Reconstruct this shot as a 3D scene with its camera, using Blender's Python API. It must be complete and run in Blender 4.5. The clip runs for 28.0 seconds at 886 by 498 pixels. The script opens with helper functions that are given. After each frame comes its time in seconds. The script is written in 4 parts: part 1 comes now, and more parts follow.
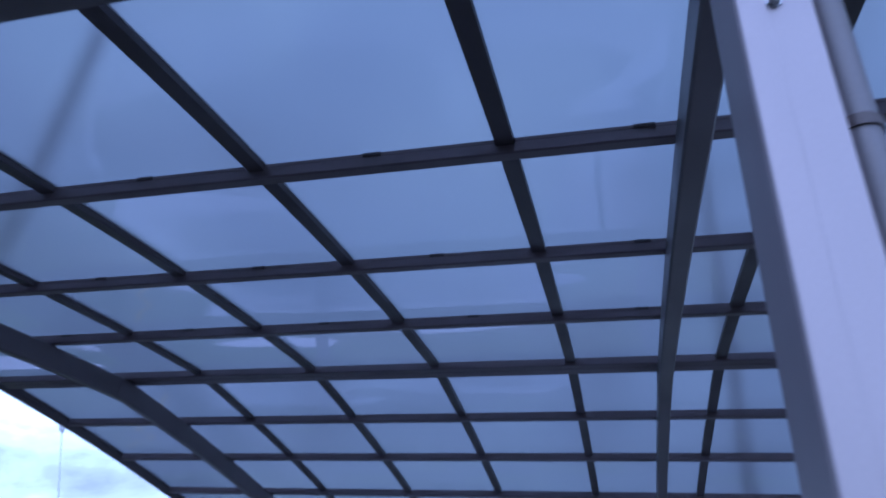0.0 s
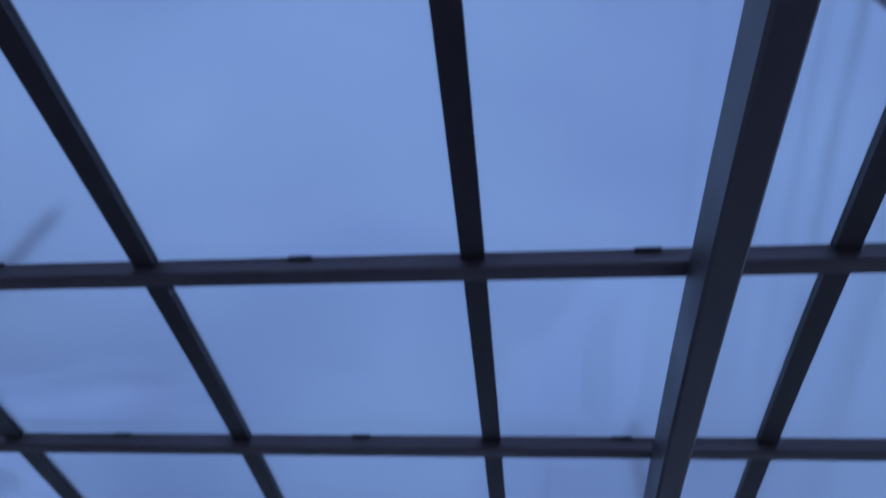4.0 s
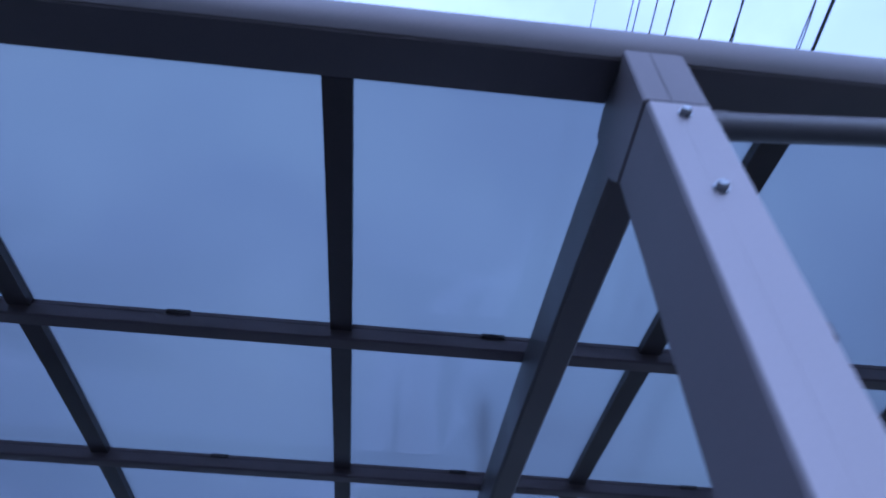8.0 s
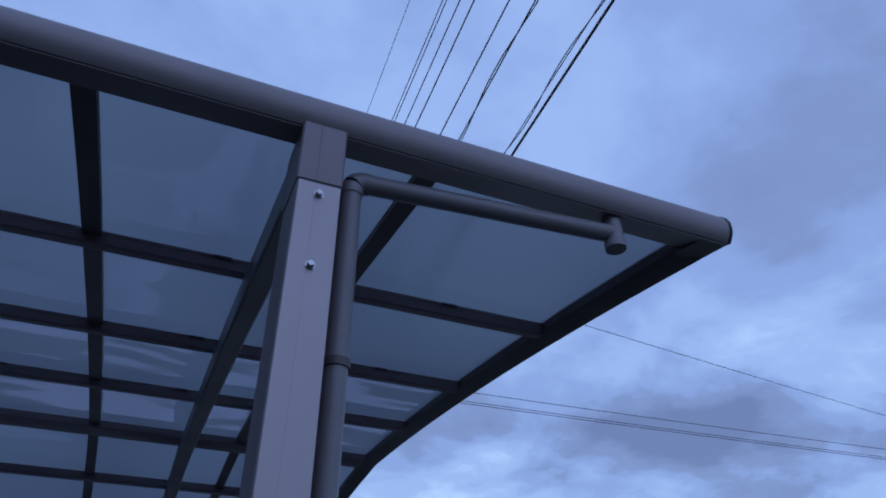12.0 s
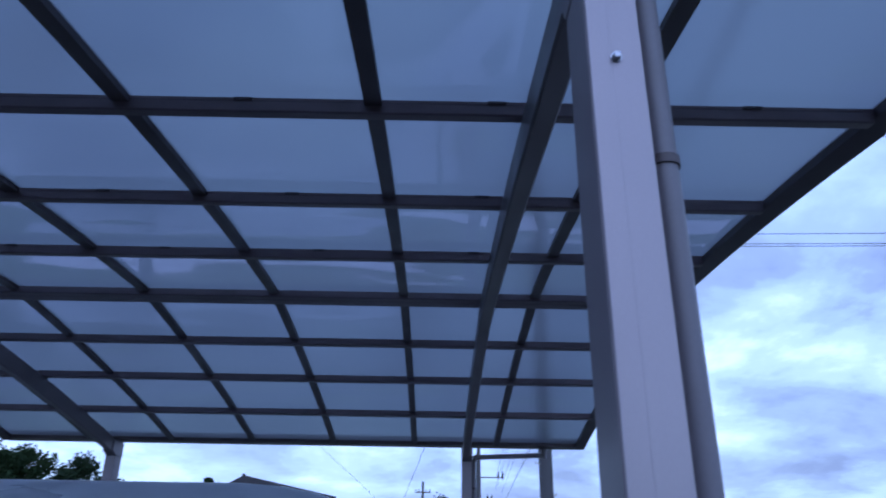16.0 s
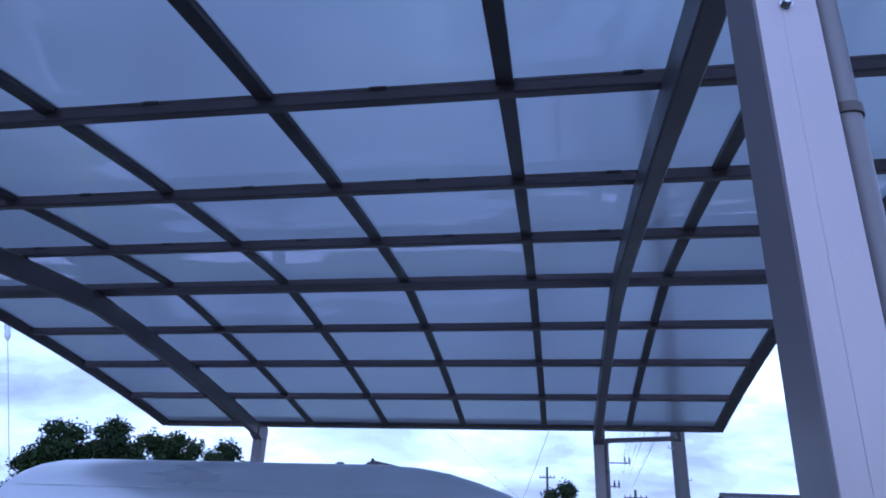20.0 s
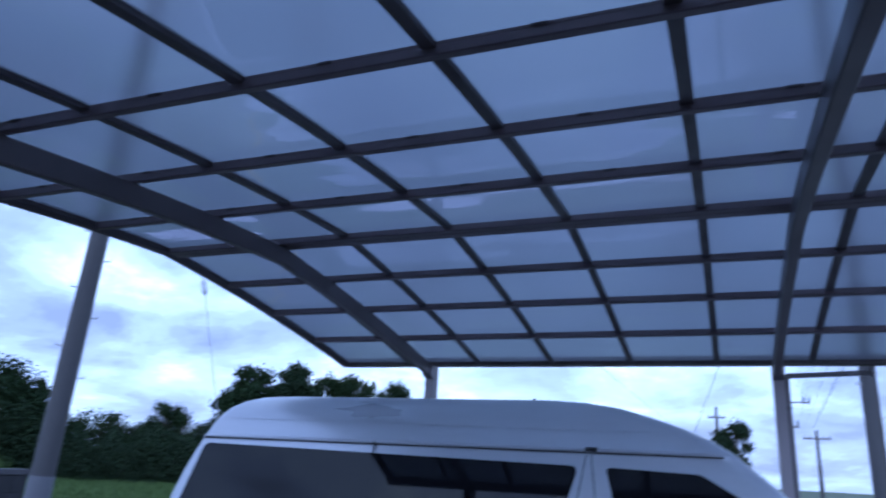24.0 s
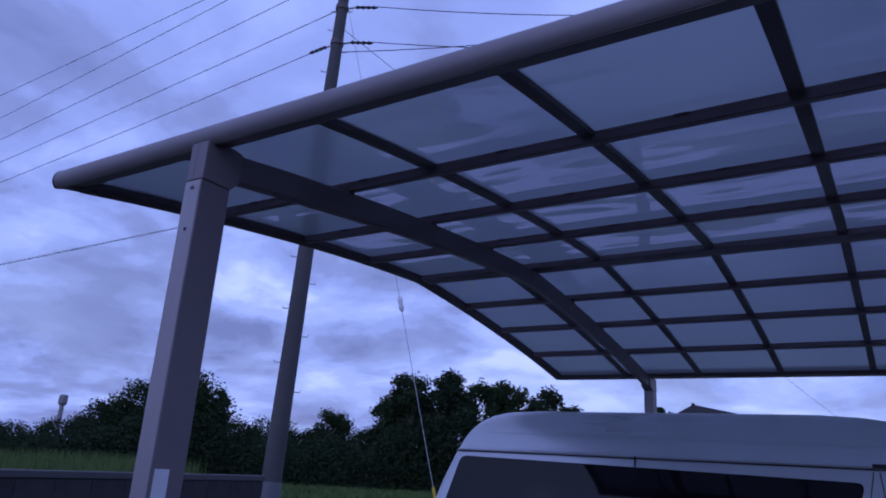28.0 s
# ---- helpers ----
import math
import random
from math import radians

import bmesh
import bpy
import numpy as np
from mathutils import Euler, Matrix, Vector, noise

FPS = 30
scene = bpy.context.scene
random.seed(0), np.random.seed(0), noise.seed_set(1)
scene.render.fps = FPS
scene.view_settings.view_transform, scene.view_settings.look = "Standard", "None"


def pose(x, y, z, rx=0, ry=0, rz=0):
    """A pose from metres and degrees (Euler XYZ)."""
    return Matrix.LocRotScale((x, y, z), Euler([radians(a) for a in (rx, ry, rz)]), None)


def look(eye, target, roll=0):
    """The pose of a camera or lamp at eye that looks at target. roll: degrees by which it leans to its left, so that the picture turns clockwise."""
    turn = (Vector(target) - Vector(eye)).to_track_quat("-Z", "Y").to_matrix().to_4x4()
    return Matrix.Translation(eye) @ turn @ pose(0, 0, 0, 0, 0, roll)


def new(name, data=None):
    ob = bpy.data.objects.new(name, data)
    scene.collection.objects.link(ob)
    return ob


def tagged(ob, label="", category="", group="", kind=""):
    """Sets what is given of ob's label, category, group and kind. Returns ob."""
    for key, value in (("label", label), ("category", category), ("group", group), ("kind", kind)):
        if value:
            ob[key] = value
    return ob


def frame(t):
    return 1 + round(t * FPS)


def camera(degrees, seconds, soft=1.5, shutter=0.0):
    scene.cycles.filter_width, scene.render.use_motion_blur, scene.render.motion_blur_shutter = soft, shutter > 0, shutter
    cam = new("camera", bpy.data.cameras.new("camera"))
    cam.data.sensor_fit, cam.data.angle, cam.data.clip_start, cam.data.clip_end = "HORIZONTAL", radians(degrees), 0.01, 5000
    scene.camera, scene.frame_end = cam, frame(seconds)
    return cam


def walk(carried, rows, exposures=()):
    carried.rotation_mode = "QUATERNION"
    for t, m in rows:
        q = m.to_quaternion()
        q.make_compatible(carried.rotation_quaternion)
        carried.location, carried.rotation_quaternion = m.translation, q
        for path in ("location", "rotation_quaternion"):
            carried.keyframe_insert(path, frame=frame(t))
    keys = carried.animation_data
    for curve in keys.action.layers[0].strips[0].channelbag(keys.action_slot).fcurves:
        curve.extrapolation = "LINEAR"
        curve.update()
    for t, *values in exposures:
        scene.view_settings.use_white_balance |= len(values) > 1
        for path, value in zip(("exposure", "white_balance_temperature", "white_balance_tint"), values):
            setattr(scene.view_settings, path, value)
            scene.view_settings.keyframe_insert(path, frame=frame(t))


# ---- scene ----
cam = camera(64.46, 28.0, soft=1.9, shutter=0.5)
PATH = [
    (0, 0.848, -0.728, 1.585, 15.82, 29.58, 3.86),
    (0.5, 0.713, -0.491, 1.599, 12.62, 33.27, 4.15),
    (1, 0.667, -0.253, 1.616, 10.48, 34.80, 4.41),
    (1.5, 0.667, -0.139, 1.643, 2.27, 32.80, 3.13),
    (2, 0.686, -0.118, 1.628, -1.77, 34.59, 1.64),
    (2.5, 0.674, -0.130, 1.678, -0.12, 38.82, 0.51),
    (3, 0.685, -0.152, 1.602, 8.40, 44.26, 5.29),
    (3.5, 0.675, -0.137, 1.608, 10.56, 45.31, 7.01),
    (4, 0.704, -0.194, 1.614, 11.18, 51.63, 7.34),
    (4.5, 0.715, -0.245, 1.619, 10.89, 59.35, 7.28),
    (6.5, 0.712, -0.367, 1.688, 2.32, 61.34, 3.33),
    (7, 0.705, -0.344, 1.686, 0.77, 58.11, 3.45),
    (7.5, 0.676, -0.349, 1.677, -2.42, 54.08, 1.96),
    (8, 0.713, -0.504, 1.648, -5.11, 48.95, 1.07),
    (8.5, 0.724, -0.716, 1.661, -6.89, 43.84, 0.97),
    (9, 0.658, -0.897, 1.636, -10.66, 39.72, -0.66),
    (9.5, 0.762, -1.040, 1.623, -15.95, 36.31, -1.39),
    (10, 0.869, -1.119, 1.592, -20.35, 34.75, -1.17),
    (10.5, 0.883, -1.107, 1.589, -23.45, 34.32, -1.18),
    (11, 0.875, -1.109, 1.591, -23.71, 34.66, -0.73),
    (11.5, 0.864, -1.110, 1.598, -23.48, 34.60, -0.49),
    (13.5, 0.844, -1.099, 1.597, -19.58, 33.97, 0.27),
    (14, 0.825, -1.070, 1.574, -14.49, 30.55, 0.18),
    (14.5, 0.799, -1.001, 1.549, -9.38, 27.15, 0.12),
    (15, 0.804, -0.953, 1.564, -5.68, 25.46, 0.77),
    (15.5, 0.817, -0.934, 1.574, -3.21, 24.82, 0.88),
    (16, 0.787, -0.944, 1.564, -0.24, 23.82, 0.91),
    (16.5, 0.741, -0.951, 1.554, 3.39, 22.63, 1.06),
    (17, 0.716, -0.960, 1.546, 6.20, 22.08, 1.16),
    (17.5, 0.723, -0.951, 1.550, 8.16, 22.05, 1.43),
    (18, 0.727, -0.944, 1.547, 8.44, 22.16, 1.48),
    (18.5, 0.727, -0.944, 1.546, 8.50, 22.21, 1.62),
    (19, 0.726, -0.926, 1.542, 8.63, 21.93, 1.53),
    (19.5, 0.722, -0.925, 1.535, 9.25, 21.86, 1.74),
    (20, 0.713, -0.939, 1.544, 9.67, 22.50, 2.13),
    (20.5, 0.708, -0.960, 1.544, 9.78, 22.55, 2.35),
    (22.5, 0.705, -0.976, 1.545, 8.56, 22.80, 2.64),
    (23, 0.704, -0.963, 1.538, 9.32, 21.67, 2.70),
    (23.5, 0.694, -0.952, 1.533, 12.83, 20.12, 2.91),
    (24, 0.662, -0.988, 1.506, 22.42, 17.43, 3.12),
    (24.5, 0.471, -1.136, 1.486, 26.35, 15.88, 1.48),
    (25, 0.326, -1.282, 1.496, 29.84, 15.07, 1.19),
    (25.5, 0.316, -1.329, 1.509, 31.88, 15.09, 1.19),
    (26, 0.244, -1.446, 1.509, 32.56, 15.87, 1.48),
    (26.5, 0.106, -1.549, 1.521, 31.79, 16.35, 1.86),
    (27, 0.075, -1.573, 1.512, 32.22, 16.73, 2.40),
    (27.5, 0.057, -1.571, 1.516, 33.18, 17.00, 3.10),
    (28, 0.060, -1.569, 1.517, 33.49, 17.16, 3.58),
]


def aim(x, y, z, yaw, pitch, roll):
    a, b = radians(yaw), radians(pitch)
    way = Vector((-math.sin(a) * math.cos(b), math.cos(a) * math.cos(b), math.sin(b)))
    return look((x, y, z), Vector((x, y, z)) + way, roll)


EXPOSURES = [(0, 0.53, 6350, 6), (1, 0.68, 6350, 6), (3, 0.63, 6350, 6), (6.5, 0.23, 6250, 4), (8, 0.28, 6250, 4), (9, 0.15, 6400, 6), (10, -0.38, 6450, 4), (11, -0.84, 6500, 2), (13.5, -0.90, 6450, 2), (15, -0.28, 6300, 4), (16, -0.07, 6300, 3), (17, 0.17, 6330, 6), (18, 0.31, 6350, 7), (23, 0.38, 6350, 7), (24, 0.28, 6350, 2), (25, -0.38, 6330, 2), (26, -0.77, 6250, 16), (28, -0.84, 6100, 27)]
walk(cam, [(t, aim(*row)) for t, *row in PATH], EXPOSURES)

# ---- world and light ----
SUN_ELEV, SUN_TURN = 14.0, 182.0
GLOW, GLOW_TURN = 2.0, 180.0
world = bpy.data.worlds.new("dusk_sky")
scene.world = world
world.use_nodes = True
wn, wl = world.node_tree.nodes, world.node_tree.links
wn.clear()


def wnode(kind, **values):
    n = wn.new(kind)
    for key, value in values.items():
        n.inputs[key].default_value = value
    return n


w_out = wn.new("ShaderNodeOutputWorld")
w_sky = wn.new("ShaderNodeTexSky")
w_sky.sky_type, w_sky.sun_disc = "NISHITA", False
w_sky.sun_elevation, w_sky.sun_rotation = radians(SUN_ELEV), radians(SUN_TURN)
w_bg1 = wnode("ShaderNodeBackground", Strength=0.09)
w_bg2 = wnode("ShaderNodeBackground", Strength=1.0)
w_mix = wn.new("ShaderNodeMixShader")
w_mix.inputs[0].default_value = 0.88
w_co = wn.new("ShaderNodeTexCoord")
w_sep = wn.new("ShaderNodeSeparateXYZ")
wl.new(w_co.outputs["Generated"], w_sep.inputs[0])


def wmath(op, a, b=0.0, c=0.0, clamp=False):
    n = wn.new("ShaderNodeMath")
    n.operation, n.use_clamp = op, clamp
    for i, v in enumerate((a, b, c)):
        if isinstance(v, (int, float)):
            n.inputs[i].default_value = v
        else:
            wl.new(v, n.inputs[i])
    return n.outputs[0]


w_up = wmath("MAXIMUM", w_sep.outputs[2], 0.0)
w_den = wmath("ADD", w_up, 0.26)
w_cx, w_cy = wmath("DIVIDE", w_sep.outputs[0], w_den), wmath("DIVIDE", w_sep.outputs[1], w_den)
w_flat = wn.new("ShaderNodeCombineXYZ")
wl.new(w_cx, w_flat.inputs[0])
wl.new(w_cy, w_flat.inputs[1])


def wnoise(scale, detail, rough, shift, distort=0.0):
    m = wn.new("ShaderNodeMapping")
    m.inputs["Location"].default_value = shift
    wl.new(w_flat.outputs[0], m.inputs[0])
    n = wnode("ShaderNodeTexNoise", Scale=scale, Detail=detail, Roughness=rough, Distortion=distort)
    wl.new(m.outputs[0], n.inputs["Vector"])
    return n.outputs[0]


w_big = wnoise(0.75, 3.0, 0.5, (3.1, 1.7, 0.0))
w_mid = wnoise(2.5, 9.0, 0.55, (7.3, 2.2, 0.0), 0.2)
w_mass = wmath("MULTIPLY_ADD", w_big, 0.40, wmath("MULTIPLY_ADD", w_mid, 0.62, 0.14))
w_ramp = wn.new("ShaderNodeValToRGB")
w_ramp.color_ramp.interpolation = "EASE"
for spot, colour in ((0.535, (0.245, 0.335, 0.720, 1)), (0.60, (0.325, 0.450, 0.930, 1)), (0.635, (0.400, 0.570, 1.190, 1)), (0.69, (0.520, 0.730, 1.400, 1)), (0.77, (0.80, 1.06, 1.72, 1))):
    w_ramp.color_ramp.elements.new(spot).color = colour
w_ramp.color_ramp.elements.remove(w_ramp.color_ramp.elements[-1])
w_ramp.color_ramp.elements.remove(w_ramp.color_ramp.elements[0])
w_veil = wn.new("ShaderNodeMapRange")
for key, v in (("From Min", 0.28), ("From Max", 0.62), ("To Min", 0.0), ("To Max", 0.66)):
    w_veil.inputs[key].default_value = v
wl.new(w_up, w_veil.inputs[0])
w_even = wn.new("ShaderNodeMix")
wl.new(w_veil.outputs[0], w_even.inputs[0])
wl.new(w_mass, w_even.inputs[2])
w_even.inputs[3].default_value = 0.655
# the banks of cloud and the thin places between them: bearing, height, half width and half height in degrees, thickness
BANKS = [
    (-60, 10, 11, 4.2, -0.085), (-37, 12.5, 8, 3.6, -0.085), (-42, 7.5, 9, 1.4, -0.04), (46, 17.5, 17, 4.0, -0.10), (58, 37, 11, 10, -0.05),
    (28, 7.5, 6, 3.0, -0.06), (-13, 8, 5, 2.2, -0.05), (-48, 13, 4, 6, 0.03), (-31, 7, 6, 3, 0.06), (-4, 6.5, 11, 4, 0.06),
    (15, 11, 6, 5, 0.07), (24, 14.5, 6, 3.5, 0.09), (43, 29, 12, 6, 0.06), (38, 49, 14, 12, 0.05),
]
w_az = wmath("MULTIPLY", wmath("ARCTAN2", w_sep.outputs[0], w_sep.outputs[1]), 57.2958)
w_el = wmath("MULTIPLY", wmath("ARCSINE", w_sep.outputs[2]), 57.2958)
w_az = wmath("MULTIPLY_ADD", wnoise(1.7, 5.0, 0.55, (4.4, 6.1, 0.0)), 26.0, wmath("ADD", w_az, -13.0))
w_el = wmath("MULTIPLY_ADD", wnoise(2.3, 6.0, 0.6, (8.2, 0.7, 0.0)), 9.0, wmath("ADD", w_el, -4.5))
w_sum = w_even.outputs[0]
for az, el, wide, high, thick in BANKS:
    du = wmath("MULTIPLY", wmath("SUBTRACT", w_az, az), 1 / wide)
    dv = wmath("MULTIPLY", wmath("SUBTRACT", w_el, el), 1 / high)
    far2 = wmath("MULTIPLY_ADD", du, du, wmath("MULTIPLY", dv, dv))
    w_sum = wmath("MULTIPLY_ADD", wmath("EXPONENT", wmath("MULTIPLY", far2, -1.0)), thick, w_sum)
wl.new(w_sum, w_ramp.inputs[0])
# thin bright bands of open cloud low over the horizon
w_low = wn.new("ShaderNodeMapRange")
for key, v in (("From Min", 0.0), ("From Max", 0.30), ("To Min", 1.0), ("To Max", 0.0)):
    w_low.inputs[key].default_value = v
wl.new(w_up, w_low.inputs[0])
w_gap = wn.new("ShaderNodeMapRange")
for key, v in (("From Min", 0.46), ("From Max", 0.68), ("To Min", 0.0), ("To Max", 0.7)):
    w_gap.inputs[key].default_value = v
wl.new(wnoise(1.3, 8.0, 0.55, (1.0, 9.4, 0.0), 0.3), w_gap.inputs[0])
w_open = wn.new("ShaderNodeMix")
w_open.data_type = "RGBA"
wl.new(wmath("MULTIPLY", w_low.outputs[0], w_gap.outputs[0], clamp=True), w_open.inputs["Factor"])
wl.new(w_ramp.outputs[0], w_open.inputs["A"])
w_open.inputs["B"].default_value = (0.64, 0.90, 1.52, 1)
wl.new(w_open.outputs["Result"], w_bg2.inputs[0])
# the cloud sheet is thinner overhead
w_high = wn.new("ShaderNodeMapRange")
for key, v in (("From Min", 0.12), ("From Max", 0.62), ("To Min", 1.3), ("To Max", 1.38)):
    w_high.inputs[key].default_value = v
wl.new(w_up, w_high.inputs[0])
# the set sun lights the cloud behind the walker
w_glow = wn.new("ShaderNodeMapRange")
w_glow.interpolation_type = "SMOOTHSTEP"
for key, v in (("From Min", 0.45), ("From Max", 1.0), ("To Min", 1.0), ("To Max", GLOW)):
    w_glow.inputs[key].default_value = v
w_east, w_north = math.sin(radians(GLOW_TURN)) * 0.95, math.cos(radians(GLOW_TURN)) * 0.95
wl.new(wmath("MULTIPLY_ADD", w_sep.outputs[0], w_east, wmath("MULTIPLY_ADD", w_sep.outputs[1], w_north, wmath("MULTIPLY", w_sep.outputs[2], 0.3))), w_glow.inputs[0])
wl.new(wmath("MULTIPLY", w_high.outputs[0], w_glow.outputs[0]), w_bg2.inputs[1])
wl.new(w_sky.outputs[0], w_bg1.inputs[0])
wl.new(w_bg1.outputs[0], w_mix.inputs[1])
wl.new(w_bg2.outputs[0], w_mix.inputs[2])
wl.new(w_mix.outputs[0], w_out.inputs[0])

sun = new("sun", bpy.data.lights.new("sun", "SUN"))
sun.data.energy, sun.data.angle, sun.data.color = 0.14, radians(30), (0.84, 0.82, 1.0)
sun_way = Vector((math.sin(radians(SUN_TURN)) * math.cos(radians(SUN_ELEV + 16)), math.cos(radians(SUN_TURN)) * math.cos(radians(SUN_ELEV + 16)), math.sin(radians(SUN_ELEV + 16))))
sun.matrix_world = look(sun_way * 60, (0, 0, 0))


# ---- materials ----
def material(name, base, rough=0.5, metal=0.0, vary=0.15, scale=6.0, fine=60.0, bump=0.0, each=0.0, dirt=None, dirt_amount=0.0, stretch=(1, 1, 1), coat=0.0):
    """Principled surface with two scales of colour variation, an optional dirt colour in patches, and fine relief."""
    m = bpy.data.materials.new(name)
    m.use_nodes = True
    n, l = m.node_tree.nodes, m.node_tree.links
    b = n["Principled BSDF"]
    b.inputs["Roughness"].default_value, b.inputs["Metallic"].default_value = rough, metal
    b.inputs["Coat Weight"].default_value = coat
    co = n.new("ShaderNodeTexCoord")
    mp = n.new("ShaderNodeMapping")
    mp.inputs["Scale"].default_value = stretch
    l.new(co.outputs["Object"], mp.inputs[0])

    def noise_node(s, d):
        k = n.new("ShaderNodeTexNoise")
        k.inputs["Scale"].default_value, k.inputs["Detail"].default_value = s, d
        l.new(mp.outputs[0], k.inputs["Vector"])
        return k.outputs[0]

    big, small = noise_node(scale, 4.0), noise_node(fine, 3.0)
    add = n.new("ShaderNodeMath")
    add.operation = "ADD"
    l.new(big, add.inputs[0])
    l.new(small, add.inputs[1])
    last = add.outputs[0]
    if each:
        info = n.new("ShaderNodeObjectInfo")
        k = n.new("ShaderNodeMath")
        k.operation = "MULTIPLY_ADD"
        k.inputs[1].default_value = each / max(vary, 1e-3)
        l.new(info.outputs["Random"], k.inputs[0])
        l.new(last, k.inputs[2])
        last = k.outputs[0]
    rng = n.new("ShaderNodeMapRange")
    rng.inputs["From Min"].default_value, rng.inputs["From Max"].default_value = 0.5, 1.5 + (each / max(vary, 1e-3) if each else 0)
    rng.inputs["To Min"].default_value, rng.inputs["To Max"].default_value = 1 - vary - each, 1 + vary + each
    l.new(last, rng.inputs[0])
    col = n.new("ShaderNodeMix")
    col.data_type, col.blend_type = "RGBA", "MULTIPLY"
    col.inputs["Factor"].default_value = 1.0
    col.inputs["A"].default_value = (*base, 1)
    l.new(rng.outputs[0], col.inputs["B"])
    out = col.outputs["Result"]
    if dirt:
        spots = noise_node(scale * 2.3, 8.0)
        cut = n.new("ShaderNodeMapRange")
        cut.inputs["From Min"].default_value, cut.inputs["From Max"].default_value = 0.52, 0.72
        cut.inputs["To Max"].default_value = dirt_amount
        l.new(spots, cut.inputs[0])
        mix = n.new("ShaderNodeMix")
        mix.data_type = "RGBA"
        l.new(cut.outputs[0], mix.inputs["Factor"])
        l.new(out, mix.inputs["A"])
        mix.inputs["B"].default_value = (*dirt, 1)
        out = mix.outputs["Result"]
    l.new(out, b.inputs["Base Color"])
    rr = n.new("ShaderNodeMapRange")
    rr.inputs["From Min"].default_value, rr.inputs["From Max"].default_value = 0.3, 0.7
    rr.inputs["To Min"].default_value, rr.inputs["To Max"].default_value = max(rough * 0.8, 0.02), min(rough * 1.2, 1.0)
    l.new(big, rr.inputs[0])
    l.new(rr.outputs[0], b.inputs["Roughness"])
    if bump:
        k = n.new("ShaderNodeBump")
        k.inputs["Strength"].default_value, k.inputs["Distance"].default_value = min(bump * 10, 0.8), 0.01 * bump
        l.new(small, k.inputs["Height"])
        l.new(k.outputs[0], b.inputs["Normal"])
    return m


M_ALU = material("bronze_aluminium", (0.225, 0.190, 0.198), 0.55, 0.2, 0.08, 3.0, 260.0, 0.02, dirt=(0.17, 0.16, 0.16), dirt_amount=0.25)
M_RAIL = material("weathered_bronze_rail", (0.168, 0.124, 0.130), 0.5, 0.2, 0.08, 3.0, 200.0, 0.02, dirt=(0.09, 0.08, 0.08), dirt_amount=0.3)
M_BEAM = material("deep_bronze_aluminium", (0.150, 0.120, 0.124), 0.45, 0.3, 0.08, 3.0, 260.0, 0.02, dirt=(0.10, 0.095, 0.095), dirt_amount=0.25)
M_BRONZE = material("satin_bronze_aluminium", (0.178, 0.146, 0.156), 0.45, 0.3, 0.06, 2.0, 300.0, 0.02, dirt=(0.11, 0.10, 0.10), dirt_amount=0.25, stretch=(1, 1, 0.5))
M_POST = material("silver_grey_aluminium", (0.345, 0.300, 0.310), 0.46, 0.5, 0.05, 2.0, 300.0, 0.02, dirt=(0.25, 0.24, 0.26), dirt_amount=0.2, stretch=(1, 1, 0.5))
M_DARK = material("dark_bronze_aluminium", (0.080, 0.060, 0.060), 0.5, 0.15, 0.10, 4.0, 200.0, 0.05, dirt=(0.035, 0.03, 0.03), dirt_amount=0.3)
M_BLACK = material("black_rubber", (0.02, 0.02, 0.022), 0.7, 0.0, 0.15, 10.0, 90.0, 0.05)
M_PIPE = material("grey_brown_pvc", (0.165, 0.148, 0.158), 0.45, 0.0, 0.08, 5.0, 150.0, 0.03, dirt=(0.15, 0.13, 0.12), dirt_amount=0.3)
M_BOLT = material("zinc_bolt", (0.36, 0.36, 0.38), 0.28, 0.85, 0.1, 60.0, 300.0)
M_STICKER = material("paper_sticker", (0.66, 0.68, 0.72), 0.55, 0.0, 0.05, 20.0, 200.0)
M_VAN = material("silver_van_paint", (0.46, 0.47, 0.50), 0.32, 0.35, 0.04, 1.6, 30.0, 0.0, stretch=(0.25, 1, 1), coat=0.3)
M_TINT = material("dark_tinted_glass", (0.008, 0.008, 0.010), 0.03, 0.0, 0.1, 3.0, 40.0)
M_VAN.node_tree.nodes["Principled BSDF"].inputs["Coat Roughness"].default_value = 0.35
M_TINT.node_tree.nodes["Principled BSDF"].inputs["Specular IOR Level"].default_value = 0.17
M_TYRE = material("tyre_rubber", (0.022, 0.022, 0.023), 0.85, 0.0, 0.15, 8.0, 120.0, 0.1)
M_RIM = material("wheel_rim", (0.45, 0.45, 0.46), 0.35, 0.8, 0.1, 9.0, 80.0)
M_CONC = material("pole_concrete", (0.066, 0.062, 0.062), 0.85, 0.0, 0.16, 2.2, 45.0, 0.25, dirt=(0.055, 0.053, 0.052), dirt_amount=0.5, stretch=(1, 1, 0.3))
M_BLOCK = material("wall_block", (0.030, 0.028, 0.029), 0.92, 0.0, 0.14, 7.0, 70.0, 0.5, each=0.22, dirt=(0.036, 0.035, 0.033), dirt_amount=0.6)
M_MORTAR = material("mortar", (0.035, 0.034, 0.033), 0.95, 0.0, 0.15, 6.0, 80.0, 0.3)
M_SLAB = material("dark_asphalt", (0.060, 0.060, 0.060), 0.9, 0.0, 0.15, 0.8, 25.0, 0.3, dirt=(0.10, 0.095, 0.085), dirt_amount=0.5)
M_SOIL = material("weedy_soil", (0.065, 0.085, 0.035), 0.95, 0.0, 0.35, 0.25, 9.0, 0.6, dirt=(0.09, 0.07, 0.045), dirt_amount=0.5)
M_KERB = material("pale_concrete_kerb", (0.55, 0.54, 0.53), 0.85, 0.0, 0.1, 1.5, 40.0, 0.2)
